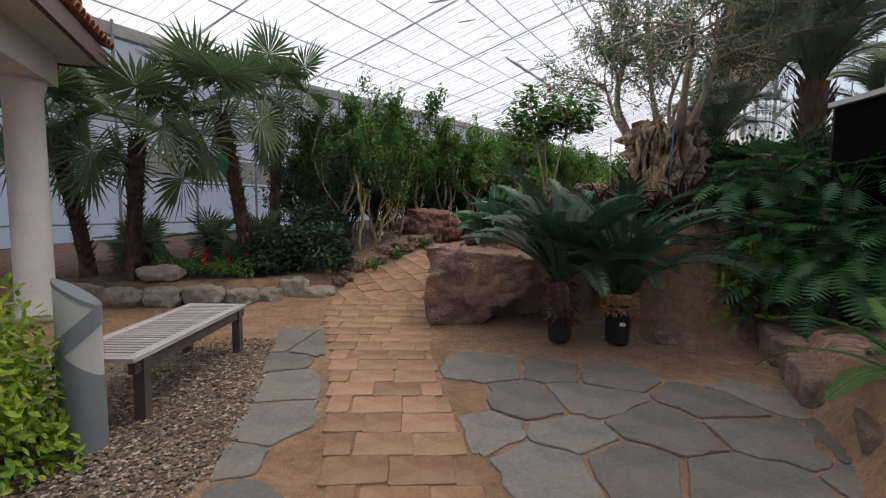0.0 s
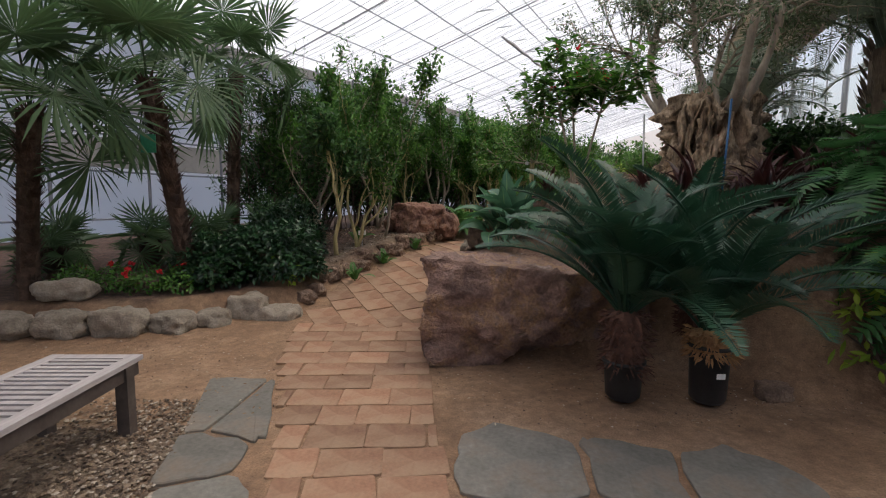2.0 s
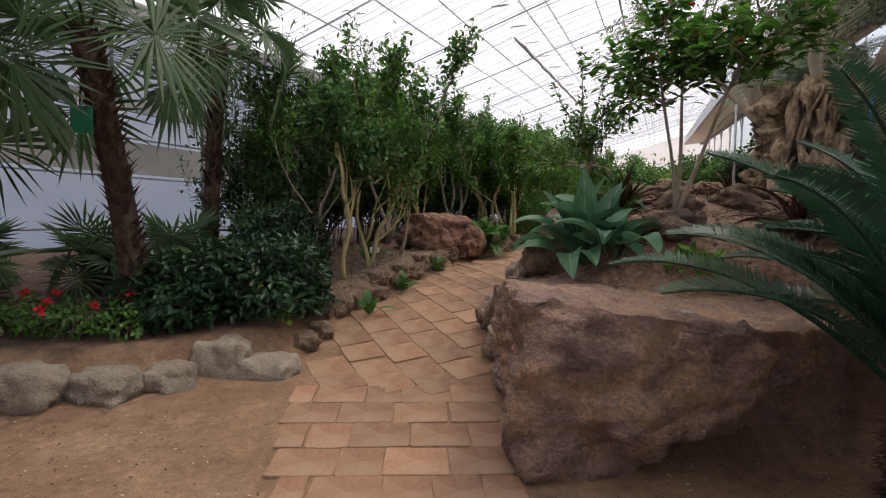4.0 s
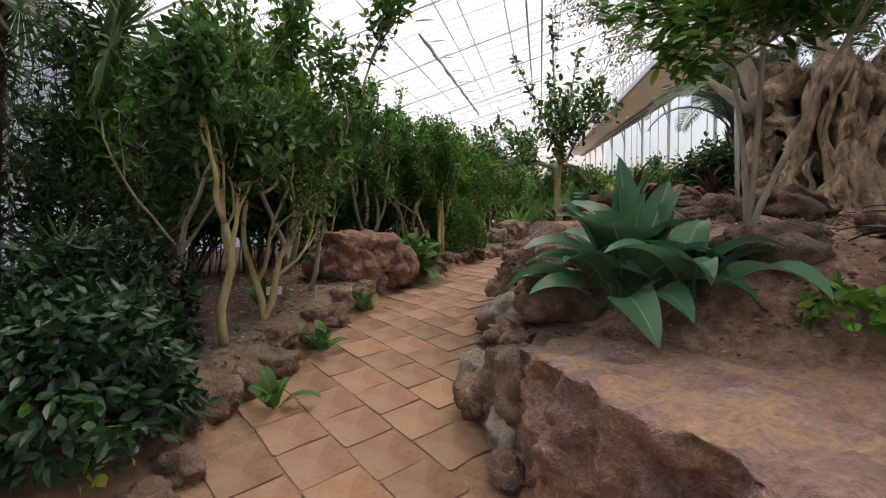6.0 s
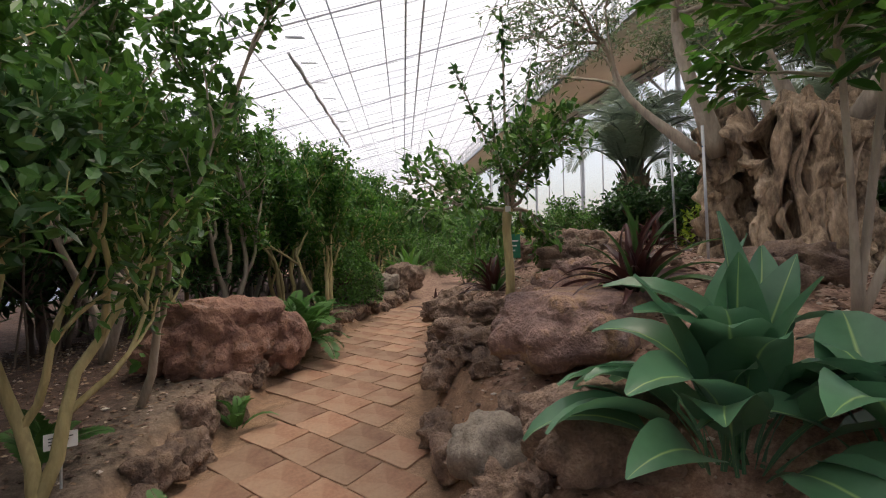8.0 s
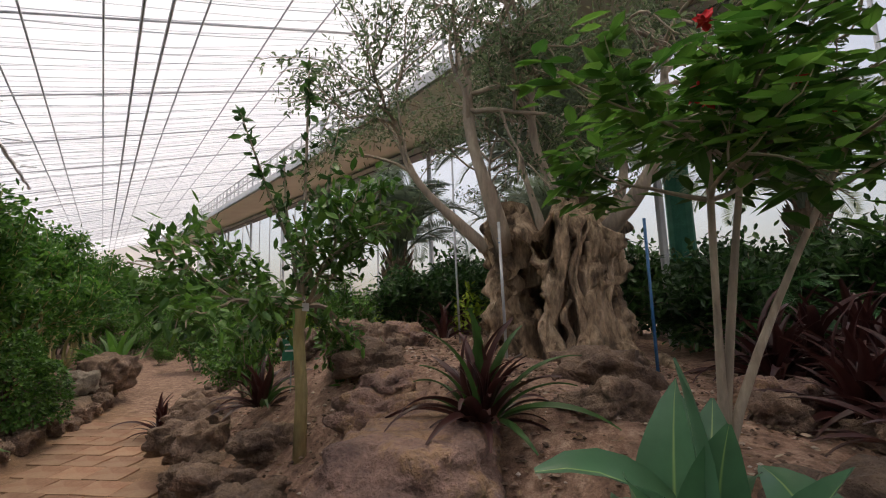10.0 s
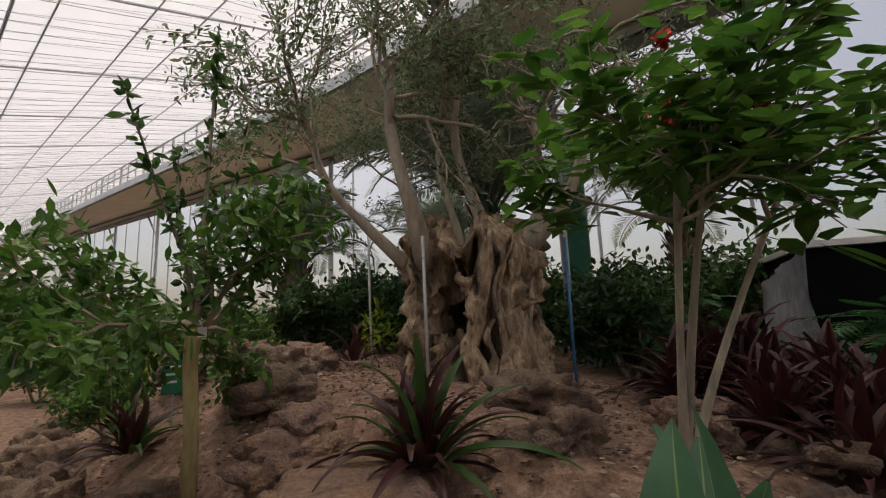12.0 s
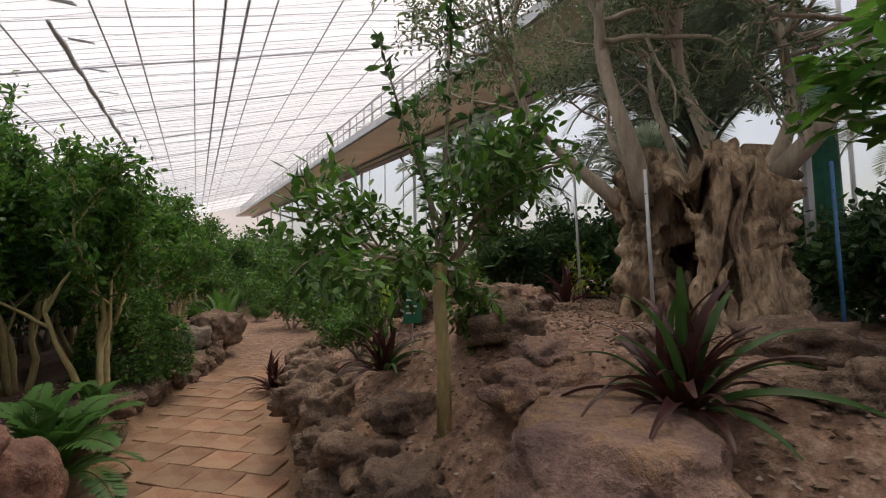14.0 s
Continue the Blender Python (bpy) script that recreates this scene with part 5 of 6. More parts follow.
# dark red bromeliads
REDS = [strap_mesh(s + 30, 0.42 + 0.05 * s, 0.055, 1.15 - 0.1 * s, 0.9 + 0.25 * s, L_RED, "leaf", 0.5, 0.5) for s in range(3)]
GREENS = [strap_mesh(s + 40, 0.5, 0.05, 1.1, 1.1, L_DARK, "leaf", 0.5, 0.5) for s in range(2)]
for k, (x, y, n, s) in enumerate([(1.48, 8.27, 46, 1.0), (1.9, 10.35, 30, 0.8), (2.45, 6.3, 40, 1.25), (2.12, 6.5, 34, 1.0), (2.6, 6.65, 34, 1.1), (3.15, 6.2, 40, 1.2), (3.6, 6.4, 36, 1.3), (2.3, 5.95, 36, 0.75), (4.0, 6.7, 36, 1.4), (3.65, 6.95, 36, 1.3), (4.25, 6.3, 34, 1.4), (2.75, 6.0, 36, 0.8), (2.6, 12.9, 26, 0.9), (1.75, 15.0, 26, 0.9), (3.4, 9.6, 20, 0.7), (5.0, 10.2, 26, 0.9)]):
    z = gz(x, y)
    top = thing("bromeliad", (x, y, z), "spiky dark red bromeliad rosette in the soil", "bromeliad", "dark red bromeliads")
    ring_of(top, "leaf", REDS + (GREENS[:1] if k < 2 else []), int(n * 1.5), (0, 0, 0.05), 0.1, -48, 58, 160 + k, (0.5 * s, 1.25 * s))

# the slim tree with tall shoots
def slim_tree():
    x, y = 1.4, 9.4
    z = gz(x, y)
    top = thing("slim_tree", (x, y, z - 0.05), "small tree with a straight pale trunk and tall upright shoots", "tree")
    r = np.random.default_rng(500)
    g = Geo()
    g.tube([(0, 0, 0), (0.01, 0, 0.4), (-0.01, 0.01, 0.75), (0, 0, 0.93)], (0.04, 0.036, 0.034, 0.042), 12)
    part("trunk", g, M_BARKY, top, smooth=True)
    g, twigs = Geo(), []
    for k in range(6):
        a = k * 1.05
        limbs(g, (0, 0, 0.9), (math.cos(a), math.sin(a), 0.12), 0.46, 0.018, 2, r, twigs, 0.42, -0.03, 4, 4)
    shoots = []
    for dx, dy, h in ((-0.16, -0.2, 1.45), (0.06, -0.16, 1.15), (-0.06, 0.08, 0.95), (0.04, -0.02, 0.7)):
        pts = np.array([(0, 0, 0.9), (dx * 0.5, dy * 0.5, 0.9 + h * 0.3), (dx, dy, 0.9 + h * 0.65), (dx * 1.4 + 0.02, dy * 1.3, 0.9 + h)])
        g.tube(pts, (0.014, 0.011, 0.008, 0.003), 5)
        shoots.append(pts)
    pts = np.array([(0, 0, 1.1), (-0.28, -0.02, 1.55), (-0.5, -0.06, 1.92)])
    g.tube(pts, (0.012, 0.008, 0.003), 5)
    shoots.append(pts)
    part("branch", g, M_BARK, top)
    leafy(twigs, 20, 0.078, 0.036, L_MID, 501, top, "crown", 0.75, 0.1, 0.5, 0.05)
    leafy(shoots, 70, 0.07, 0.036, L_DARK, 502, top, "shoot_leaves", 0.6, 0.1, 0.3, 0.012)


slim_tree()


def card(name, x, y, h, w, hh, face, material, label, stake=True, tilt=-12):
    z = gz(x, y)
    top = thing(name, (x, y, z), label, "sign", "", face)
    g = Geo()
    g.box((-w / 2, -0.006, h - hh / 2), (w / 2, 0.0, h + hh / 2))
    plate = part("plate", g, material, top)
    g = Geo()
    for k in range(3):
        g.box((-w * 0.36, -0.0085, h + hh * (0.22 - 0.2 * k) - hh * 0.03), (w * (0.36 - 0.12 * k), -0.0065, h + hh * (0.22 - 0.2 * k) + hh * 0.03))
    part("print_bars", g, M_INK if material is M_PAPER else M_PAPER, plate)
    if stake:
        g = Geo()
        g.tube([(0, 0.004, -0.05), (0, 0.004, h)], 0.006, 6)
        part("stake", g, M_STEEL, top)


card("plant_label", -1.33, 9.03, 0.2, 0.12, 0.07, 8, M_PAPER, "small white plant label on a stake")
card("plant_sign", 2.05, 10.2, 0.34, 0.14, 0.24, -30, M_GREEN, "green plant sign on a stake among rocks")
tagc = thing("trunk_tag", (1.29, 9.25, 1.98), "small white paper tag hung on the slim tree", "tag")
g = Geo()
g.box((-0.025, -0.003, -0.025), (0.025, 0.0, 0.02))
part("card", g, M_PAPER, tagc)
g = Geo()
g.tube([(0, -0.001, 0.02), (0.06, 0.08, 0.06)], 0.002, 4)
part("string", g, M_STEEL, tagc)

# shrub with red flowers: pale stems and big leaves
def flowering_shrub():
    x, y = 1.57, 7.27
    z = gz(x, y)
    top = thing("flowering_shrub", (x, y, z - 0.05), "tall shrub with pale stems, big leaves and red flowers", "shrub")
    r = np.random.default_rng(600)
    g, twigs = Geo(), []
    for ex, ey, ez in ((-0.08, -0.2, 1.34), (0.2, -0.55, 1.24), (-0.2, -0.06, 1.2)):
        ts = np.linspace(0, 1, 7)
        pts = np.stack((ex * ts ** 1.2 + 0.015 * np.sin(5 * ts), ey * ts ** 1.2, ez * ts), 1)
        g.tube(pts, np.linspace(0.019, 0.011, 7) * (1 + 0.08 * np.sin(9 * ts + ex * 30)), 8)
        for k in range(6):
            a = k * 1.05 + ex * 9
            limbs(g, pts[-1 - (k % 2)], (math.cos(a), math.sin(a), 0.5), 0.32, 0.011, 2, r, twigs, 0.5, 0.1, 4, 3)
    part("stem", g, M_BARK, top, smooth=True)
    leafy(twigs, 8, 0.125, 0.056, L_SHRUB, 601, top, "crown", 0.9, 0.25, 0.5, 0.05, 0.3)
    for k in range(7):
        c = twigs[(k * 11) % len(twigs)][-1] + (0, 0, 0.06)
        g = Geo()
        leaves(g, np.repeat(c[None], 16, 0), r.normal(size=(16, 3)), 0.05, 0.03, 0.5, 0.2, 0, k)
        part("flower", g, M_RED, top, "red bloom")


flowering_shrub()
# ---------------------------------------------------------------- the ancient olive
def olive():
    cx, cy, z0 = 3.82, 8.6, 1.17
    top = thing("olive_tree", (cx, cy, z0), "ancient olive tree with a hollow gnarled trunk", "tree")
    r = np.random.default_rng(700)
    nt, nz, H = 220, 120, 1.66
    th, hz = np.meshgrid(np.linspace(0, 2 * np.pi, nt, endpoint=False), np.linspace(0, 1, nz))
    R = np.interp(hz, [0, 0.12, 0.35, 0.7, 0.9, 1], [0.86, 0.68, 0.55, 0.54, 0.6, 0.5])
    tw = th + 0.35 * hz + 0.22 * np.sin(3 * hz + 2 * th)
    flute = 0.13 * np.sin(7 * tw + 1.3) + 0.11 * np.sin(12 * tw + 3.5 * hz) + 0.07 * np.sin(19 * tw - 4 * hz)
    flute = np.where(flute < 0, flute * 1.9, flute * 0.8)
    rad = R * (1 + flute * (0.9 + 0.7 * (1 - hz)))
    lump = np.array([0.12 * noise.noise(Vector((math.cos(a) * 2.2, math.sin(a) * 2.2, h * 3.4))) + 0.11 * noise.noise(Vector((math.cos(a) * 5, math.sin(a) * 5, h * 9))) + 0.06 * noise.noise(Vector((math.cos(a) * 14, math.sin(a) * 14, h * 22))) for a, h in zip(th.ravel(), hz.ravel())]).reshape(th.shape)
    rad = rad + lump
    face = math.atan2(7.55 - cy, -0.47 - cx)

    cut = np.zeros(th.shape, bool)

    def hollow(da, h, wa, wh, depth, through_wall=False):
        nonlocal rad, cut
        d = np.angle(np.exp(1j * (th - face - da)))
        e = (d / wa) ** 2 + ((hz - h) / wh) ** 2
        if through_wall:
            cut |= e < 0.8
        rad = rad - depth * np.clip(1.15 - e, 0, 1) ** 0.5 * (e < 1.15) + 0.06 * np.exp(-((e - 1.7) / 0.5) ** 2)

    hollow(-0.38, 0.64, 0.3, 0.2, 0.1, True)
    hollow(-0.48, 0.5, 0.2, 0.1, 0.1, True)
    hollow(-0.14, 0.5, 0.1, 0.06, 0.1, True)
    hollow(-0.02, 0.86, 0.2, 0.09, 0.15, True)
    hollow(0.5, 0.12, 0.12, 0.14, 0.1, True)
    hollow(0.12, 0.22, 0.07, 0.2, 0.22)
    hollow(-0.75, 0.45, 0.09, 0.25, 0.2)
    for k in range(46):
        hollow(r.uniform(-1.4, 5.0), r.uniform(0.05, 0.95), r.uniform(0.03, 0.085), r.uniform(0.04, 0.2), r.uniform(0.14, 0.36))
    zz = hz * H * (1 + 0.07 * np.sin(5 * th + 1) * hz + 0.05 * np.sin(11 * th) * hz)
    v = np.stack((rad * np.cos(th), rad * np.sin(th), zz), -1).reshape(-1, 3)
    g = Geo()
    i, j = np.meshgrid(np.arange(nz - 1), np.arange(nt), indexing="ij")
    quads = np.stack((i * nt + j, i * nt + (j + 1) % nt, (i + 1) * nt + (j + 1) % nt, (i + 1) * nt + j), -1).reshape(-1, 4)
    g.add(v, quads[~cut[:-1].ravel()])
    rim = v[-nt:] * (0.55, 0.55, 1) - (0, 0, 0.22)
    k = g.n
    g.add(np.concatenate((v[-nt:], rim, [(0, 0, H - 0.5)])), [(a, (a + 1) % nt, nt + (a + 1) % nt, nt + a) for a in range(nt)] + [(nt + a, nt + (a + 1) % nt, 2 * nt, 2 * nt) for a in range(nt)])
    part("trunk", g, M_OLIVE, top, smooth=True)
    # ropes of wood and roots over the trunk
    fx, fy = math.cos(face), math.sin(face)
    for k in range(34):
        a = face + r.uniform(-1.3, 1.3) if k < 24 else r.uniform(0, 6.28)
        if -1.0 < (a - face + math.pi) % (2 * math.pi) - math.pi < 0.0:
            continue
        h0, h1 = r.uniform(0.0, 0.1), r.uniform(0.45, 1.0)
        ts = np.linspace(0, 1, 22)
        aa = a + 0.13 * np.sin(ts * r.uniform(3, 7) + k) + 0.05 * np.sin(ts * r.uniform(9, 16) + 2 * k) + 0.1 * ts
        hh = h0 + (h1 - h0) * ts
        rr = np.interp(hh, [0, 0.12, 0.35, 0.7, 0.9, 1], [0.96, 0.72, 0.58, 0.56, 0.62, 0.54])
        g = Geo()
        g.tube(np.stack((rr * np.cos(aa), rr * np.sin(aa), hh * H), 1), np.interp(ts, [0, 0.5, 1], [0.07, 0.045, 0.03]) * r.uniform(0.5, 1.3) * (1 + 0.3 * np.sin(ts * r.uniform(12, 25) + k)), 9)
        part("root", g, M_OLIVE, top, smooth=True)
    g = Geo()
    g.tube([(0.3, -0.85, 0.3), (0.1, -1.0, 0.22), (-0.1, -1.35, 0.16)], (0.07, 0.05, 0.03), 8)
    part("root", g, M_OLIVE, top, smooth=True)
    twigs = []
    starts = [((-0.42, 0.5, H - 0.3), (-0.3, 0.6, 1), 1.5, 0.07), ((-0.5, 0.3, H - 0.35), (-0.05, 0.12, 1), 1.8, 0.1), ((0.1, 0.1, H - 0.3), (0.2, 0.2, 1), 1.5, 0.06), ((-0.25, -0.25, H - 0.2), (-0.15, 0.05, 1), 1.7, 0.075), ((-0.05, -0.45, H - 0.25), (-0.1, -0.5, 1), 1.6, 0.095), ((0.05, -0.4, H - 0.25), (0.25, -0.15, 1), 1.6, 0.08), ((0.3, 0.4, H - 0.3), (0.4, 0.45, 1), 1.4, 0.06)]
    for p, d, L, rad0 in starts:
        g = Geo()
        d, p = unit(np.array(d, float)), np.array(p, float)
        ts = np.linspace(0, 1, 12)
        bend = np.array((r.normal(0, 0.12), r.normal(0, 0.12), 0))
        pts = np.array([p + d * L * t + bend * math.sin(3.1 * t) + np.array((0.04 * math.sin(7 * t + L), 0.04 * math.cos(6 * t + L), 0.1 * t * t)) for t in ts])
        g.tube(pts, rad0 * (0.85 - 0.55 * ts + 0.08 * np.sin(11 * ts)), 9)
        for k in range(8):
            q = pts[11 if k == 0 else r.integers(7, 12)]
            limbs(g, q, d * 0.8 + r.normal(0, 0.7, 3) + (0, 0, 0.12), r.uniform(0.6, 1.1), rad0 * 0.26, 2, r, twigs, 0.6, 0.02, 6, 3)
        part("limb", g, M_BARK, top, smooth=True)
    leafy(twigs, 34, 0.06, 0.021, L_OLIVE, 701, top, "crown", 0.4, 0.1, 0.6, 0.05)


olive()
for x, y, z1, mat, label, dx in ((3.55, 7.72, 1.25, M_BLUE, "thin blue support stake beside the olive", 0.05), (2.95, 8.75, 1.1, M_STEEL, "thin grey support stake beside the olive", -0.03), (3.75, 9.6, 1.35, M_STEEL, "thin grey support stake beside the olive", -0.05)):
    g = Geo()
    g.tube([(0, 0, -0.1), (dx, 0, z1)], 0.013, 6)
    top = thing("stake", (x, y, gz(x, y)), label, "stake", "stakes round the olive")
    part("pole", g, mat, top, smooth=True)
    g = Geo()
    g.tube([(dx * 0.85 - 0.016, 0, z1 * 0.84), (dx * 0.86 + 0.016, 0.0, z1 * 0.86), (dx * 0.87, 0.016, z1 * 0.88)], 0.006, 5)
    part("tie", g, M_BLUE, top, "blue twine tie")
g = Geo()
g.tube([(0, 0, -0.1), (0, 0, 1.8), (0.02, 0, 3.6)], (0.23, 0.21, 0.2), 12)
ob = tagged(part("wrapped_trunk", g, M_NET), "palm trunk wrapped in green netting", "trunk")
ob.location = (8.3, 7.7, gz(8.3, 7.7))

# blue-grey feather palms behind the olive
FEATHER = [frond_mesh(11 + s, 2.1, 1.2 - 0.15 * s, 1.9 + 0.25 * s, 90, 0.42, 0.02, L_BLUE, 0.25, 0.25, 0.2) for s in range(3)]
for k, (x, y, h, n, big) in enumerate([(6.55, 12.4, 1.6, 46, 1.0), (6.5, 8.95, 2.1, 56, 1.25), (8.2, 6.0, 2.0, 40, 1.1), (9.0, 10.4, 1.6, 32, 1.0)]):
    z = gz(x, y)
    top = thing("feather_palm", (x, y, z - 0.05), "blue-grey feather palm with arching fronds", "palm", "feather palms behind the olive")
    g = Geo()
    g.tube([(0, 0, t * h) for t in (0, 0.3, 0.7, 1)], (0.26, 0.22, 0.2, 0.22), 12)
    rr = np.random.default_rng(800 + k)
    a, hh = rr.uniform(0, 6.28, 200), rr.uniform(0.1, 1, 200)
    leaves(g, np.stack((0.2 * np.cos(a), 0.2 * np.sin(a), h * hh), 1), np.stack((np.cos(a) * 0.5, np.sin(a) * 0.5, np.ones(200)), 1), 0.3, 0.05, 0.4, 0.2, 0, k)
    part("trunk", g, M_PALMBOOT, top)
    ring_of(top, "frond", FEATHER, n, (0, 0, h), 0.12, 8, 72, 810 + k, (0.85 * big, 1.1 * big))

# shrubs behind and beyond
BACK = tree("shrub_tree", 3.9, 13.4, "leafy green shrub on the mound", "shrub", "shrubs behind the mound", [(0.3, 0.1, 1), (-0.3, 0.2, 1), (0, -0.35, 1), (0.1, 0.3, 1)], 0.6, 0.026, 2, 4, 0.7, 0.2, 30, (0.1, 0.045), M_BARK, L_MID, 901, splay=0.06, scatter=0.08)
BACKD = tree("shrub_tree", 5.2, 9.6, "dense dark green shrub behind the olive", "shrub", "shrubs behind the mound", [(0.3, 0.1, 1), (-0.3, 0.2, 1), (0, -0.35, 1), (0.1, 0.3, 1), (0, 0, 1)], 0.55, 0.026, 2, 4, 0.7, 0.2, 40, (0.11, 0.05), M_BARK, L_DARK, 902, splay=0.08, scatter=0.1)
for k, (x, y, s) in enumerate([(9.2, 21.5, 1.9), (10.2, 23.8, 2.0), (7.2, 25.2, 2.0), (8.6, 26.4, 2.2), (7.4, 15.2, 1.1), (6.9, 16.2, 0.8), (9.8, 17.9, 1.2), (10.6, 20.6, 1.3), (12.4, 27.0, 1.9), (10.2, 27.5, 1.7), (14.5, 31.0, 2.3), (12.0, 31.5, 2.2), (8.6, 29.0, 1.9), (16.5, 36.0, 2.8), (13.0, 37.0, 2.8), (10.0, 35.0, 2.6), (19.5, 42.0, 3.4), (15.5, 43.0, 3.4), (11.5, 42.0, 3.4), (20.0, 38.0, 3.0), (24.0, 48.0, 4.0), (18.5, 49.0, 4.0), (13.0, 49.0, 4.0), (17.0, 29.5, 2.0), (2.4, 11.2, 0.5), (3.9, 11.3, 0.6), (4.6, 13.6, 1.0), (5.6, 13.2, 1.1), (5.2, 15.0, 1.0), (6.6, 15.6, 1.1), (6.0, 17.6, 1.0), (7.6, 17.6, 1.2), (8.6, 19.6, 1.2), (9.6, 22.5, 1.4), (11.5, 24.5, 1.5), (6.9, 21.6, 0.9), (7.9, 22.3, 1.0), (6.2, 22.6, 1.1), (8.8, 23.6, 1.3), (7.2, 24.6, 1.4), (9.0, 20.9, 0.9), (3.5, 16.7, 0.45), (4.3, 17.8, 0.5), (5.2, 19.0, 0.55), (6.0, 20.2, 0.6), (7.0, 20.6, 0.6), (6.2, 19.4, 0.4)]):
    stand_at(BACK, x, y, k * 73, s)
for k, (x, y, s) in enumerate([(5.6, 10.6, 1.15), (5.8, 9.2, 1.1), (6.6, 11.2, 1.1), (6.2, 7.0, 1.4), (5.4, 7.2, 1.2), (7.4, 9.5, 1.2), (6.0, 5.6, 1.4), (7.3, 7.2, 1.5), (6.9, 6.1, 1.5), (8.3, 8.6, 1.6), (8.0, 12.5, 1.0), (4.7, 10.9, 0.9), (8.2, 15.0, 1.1), (9.6, 13.2, 1.1), (10.5, 16.5, 1.2), (7.3, 4.2, 1.2), (9.3, 8.2, 1.0)]):
    stand_at(BACKD, x, y, k * 61, s * 0.88)
for k, (x, y) in enumerate([(3.7, 11.9), (4.3, 12.7), (5.4, 11.7), (4.9, 10.0)]):
    mound_bush("croton", x, y, (0.5, 0.5, 0.55), "shrub with yellow-green leaves among rocks", "shrub", "yellow shrubs", L_YELLOW, 260, (0.12, 0.04), 910 + k)

# ---------------------------------------------------------------- pebbles, litter, paving: many small pieces
def scatter_stones(name, label, count, where, size, material, seed, category="pebbles"):
    r = np.random.default_rng(seed)
    pts = where(r, count)
    oct_v = np.array([(1, 0, 0), (-1, 0, 0), (0, 1, 0), (0, -1, 0), (0, 0, 1), (0, 0, -1)], float)
    oct_f = np.array([(0, 2, 4), (2, 1, 4), (1, 3, 4), (3, 0, 4), (2, 0, 5), (1, 2, 5), (3, 1, 5), (0, 3, 5)])
    n = len(pts)
    s = size * r.uniform(0.4, 1.5, (n, 1, 1)) * np.stack((r.uniform(0.8, 1.5, n), r.uniform(0.7, 1.2, n), r.uniform(0.35, 0.7, n)), -1)[:, None]
    a = r.uniform(0, 6.28, n)
    v = oct_v[None] * s * (1 + r.normal(0, 0.16, (n, 6, 3)))
    c, d = np.cos(a)[:, None], np.sin(a)[:, None]
    v = np.stack((v[..., 0] * c - v[..., 1] * d, v[..., 0] * d + v[..., 1] * c, v[..., 2]), -1)
    p = np.column_stack((pts, ground(pts[:, 0], pts[:, 1])))
    g = Geo()
    g.add((v + p[:, None]).reshape(-1, 3), (np.arange(n)[:, None, None] * 6 + oct_f[None]).reshape(-1, 3))
    return tagged(part(name, g, material), label, category, kind="stuff")


def mat_mixed(name, stops):
    m, nt, bs = nodes_of(name)
    g = nt.nodes.new("ShaderNodeNewGeometry")
    nt.links.new(ramp(nt, g.outputs["Random Per Island"], stops), bs.inputs["Base Color"])
    bs.inputs["Roughness"].default_value = 0.85
    return m


M_GRAVEL = mat_mixed("mixed gravel", [(0.0, (0.05, 0.036, 0.027)), (0.4, (0.14, 0.095, 0.065)), (0.8, (0.24, 0.18, 0.125)), (1.0, (0.45, 0.39, 0.32))])
M_LITTER = mat_mixed("soil crumbs and litter", [(0.0, (0.08, 0.05, 0.035)), (0.5, (0.22, 0.14, 0.1)), (0.85, (0.36, 0.26, 0.19)), (1.0, (0.6, 0.52, 0.45))])


def gravel_area(r, n):
    p = np.column_stack((-0.9 - abs(r.normal(0, 0.75, n)), r.uniform(1.0, 4.6, n)))
    return p[(p[:, 0] < edge_x(LEFT_EDGE, p[:, 1]) - 0.5)]


def mound_area(r, n):
    p = np.column_stack((r.uniform(-0.1, 4.5, n), r.uniform(6.2, 13, n)))
    return p[p[:, 0] > edge_x(RIGHT_EDGE, p[:, 1]) + 0.12]


def bed_area(r, n):
    p = np.column_stack((r.uniform(-3.2, 1.5, n), r.uniform(7.2, 14, n)))
    return p[p[:, 0] < edge_x(LEFT_EDGE, p[:, 1]) - 0.1]


def court_area(r, n):
    p = np.column_stack((r.uniform(-4, 3, n), r.uniform(4.3, 6.0, n)))
    return p[~on_path(p[:, 0], p[:, 1], 0.02)]


scatter_stones("gravel", "brown and cream gravel under the bench", 15000, gravel_area, 0.0115, M_GRAVEL, 1, "gravel")
scatter_stones("litter", "crumbs of soil and dry litter on the mound", 9000, mound_area, 0.013, M_LITTER, 2, "litter")
scatter_stones("litter", "crumbs of bark mulch in the bed", 7000, bed_area, 0.013, M_LITTER, 3, "litter")
scatter_stones("grit", "scattered grit on the sandy court", 1800, court_area, 0.006, M_LITTER, 4, "gravel")


def fallen_leaves(name, label, count, where, material, seed, size):
    r = np.random.default_rng(seed)
    p = where(r, count)
    p = np.column_stack((p, ground(p[:, 0], p[:, 1]) + 0.012))
    a = r.uniform(0, 6.28, len(p))
    g = Geo()
    leaves(g, p, np.stack((np.cos(a), np.sin(a), r.uniform(-0.1, 0.25, len(a))), 1), size, size * 0.45, 0.85, 0.2, 0.1, seed)
    tagged(part(name, g, material), label, "litter", kind="stuff")


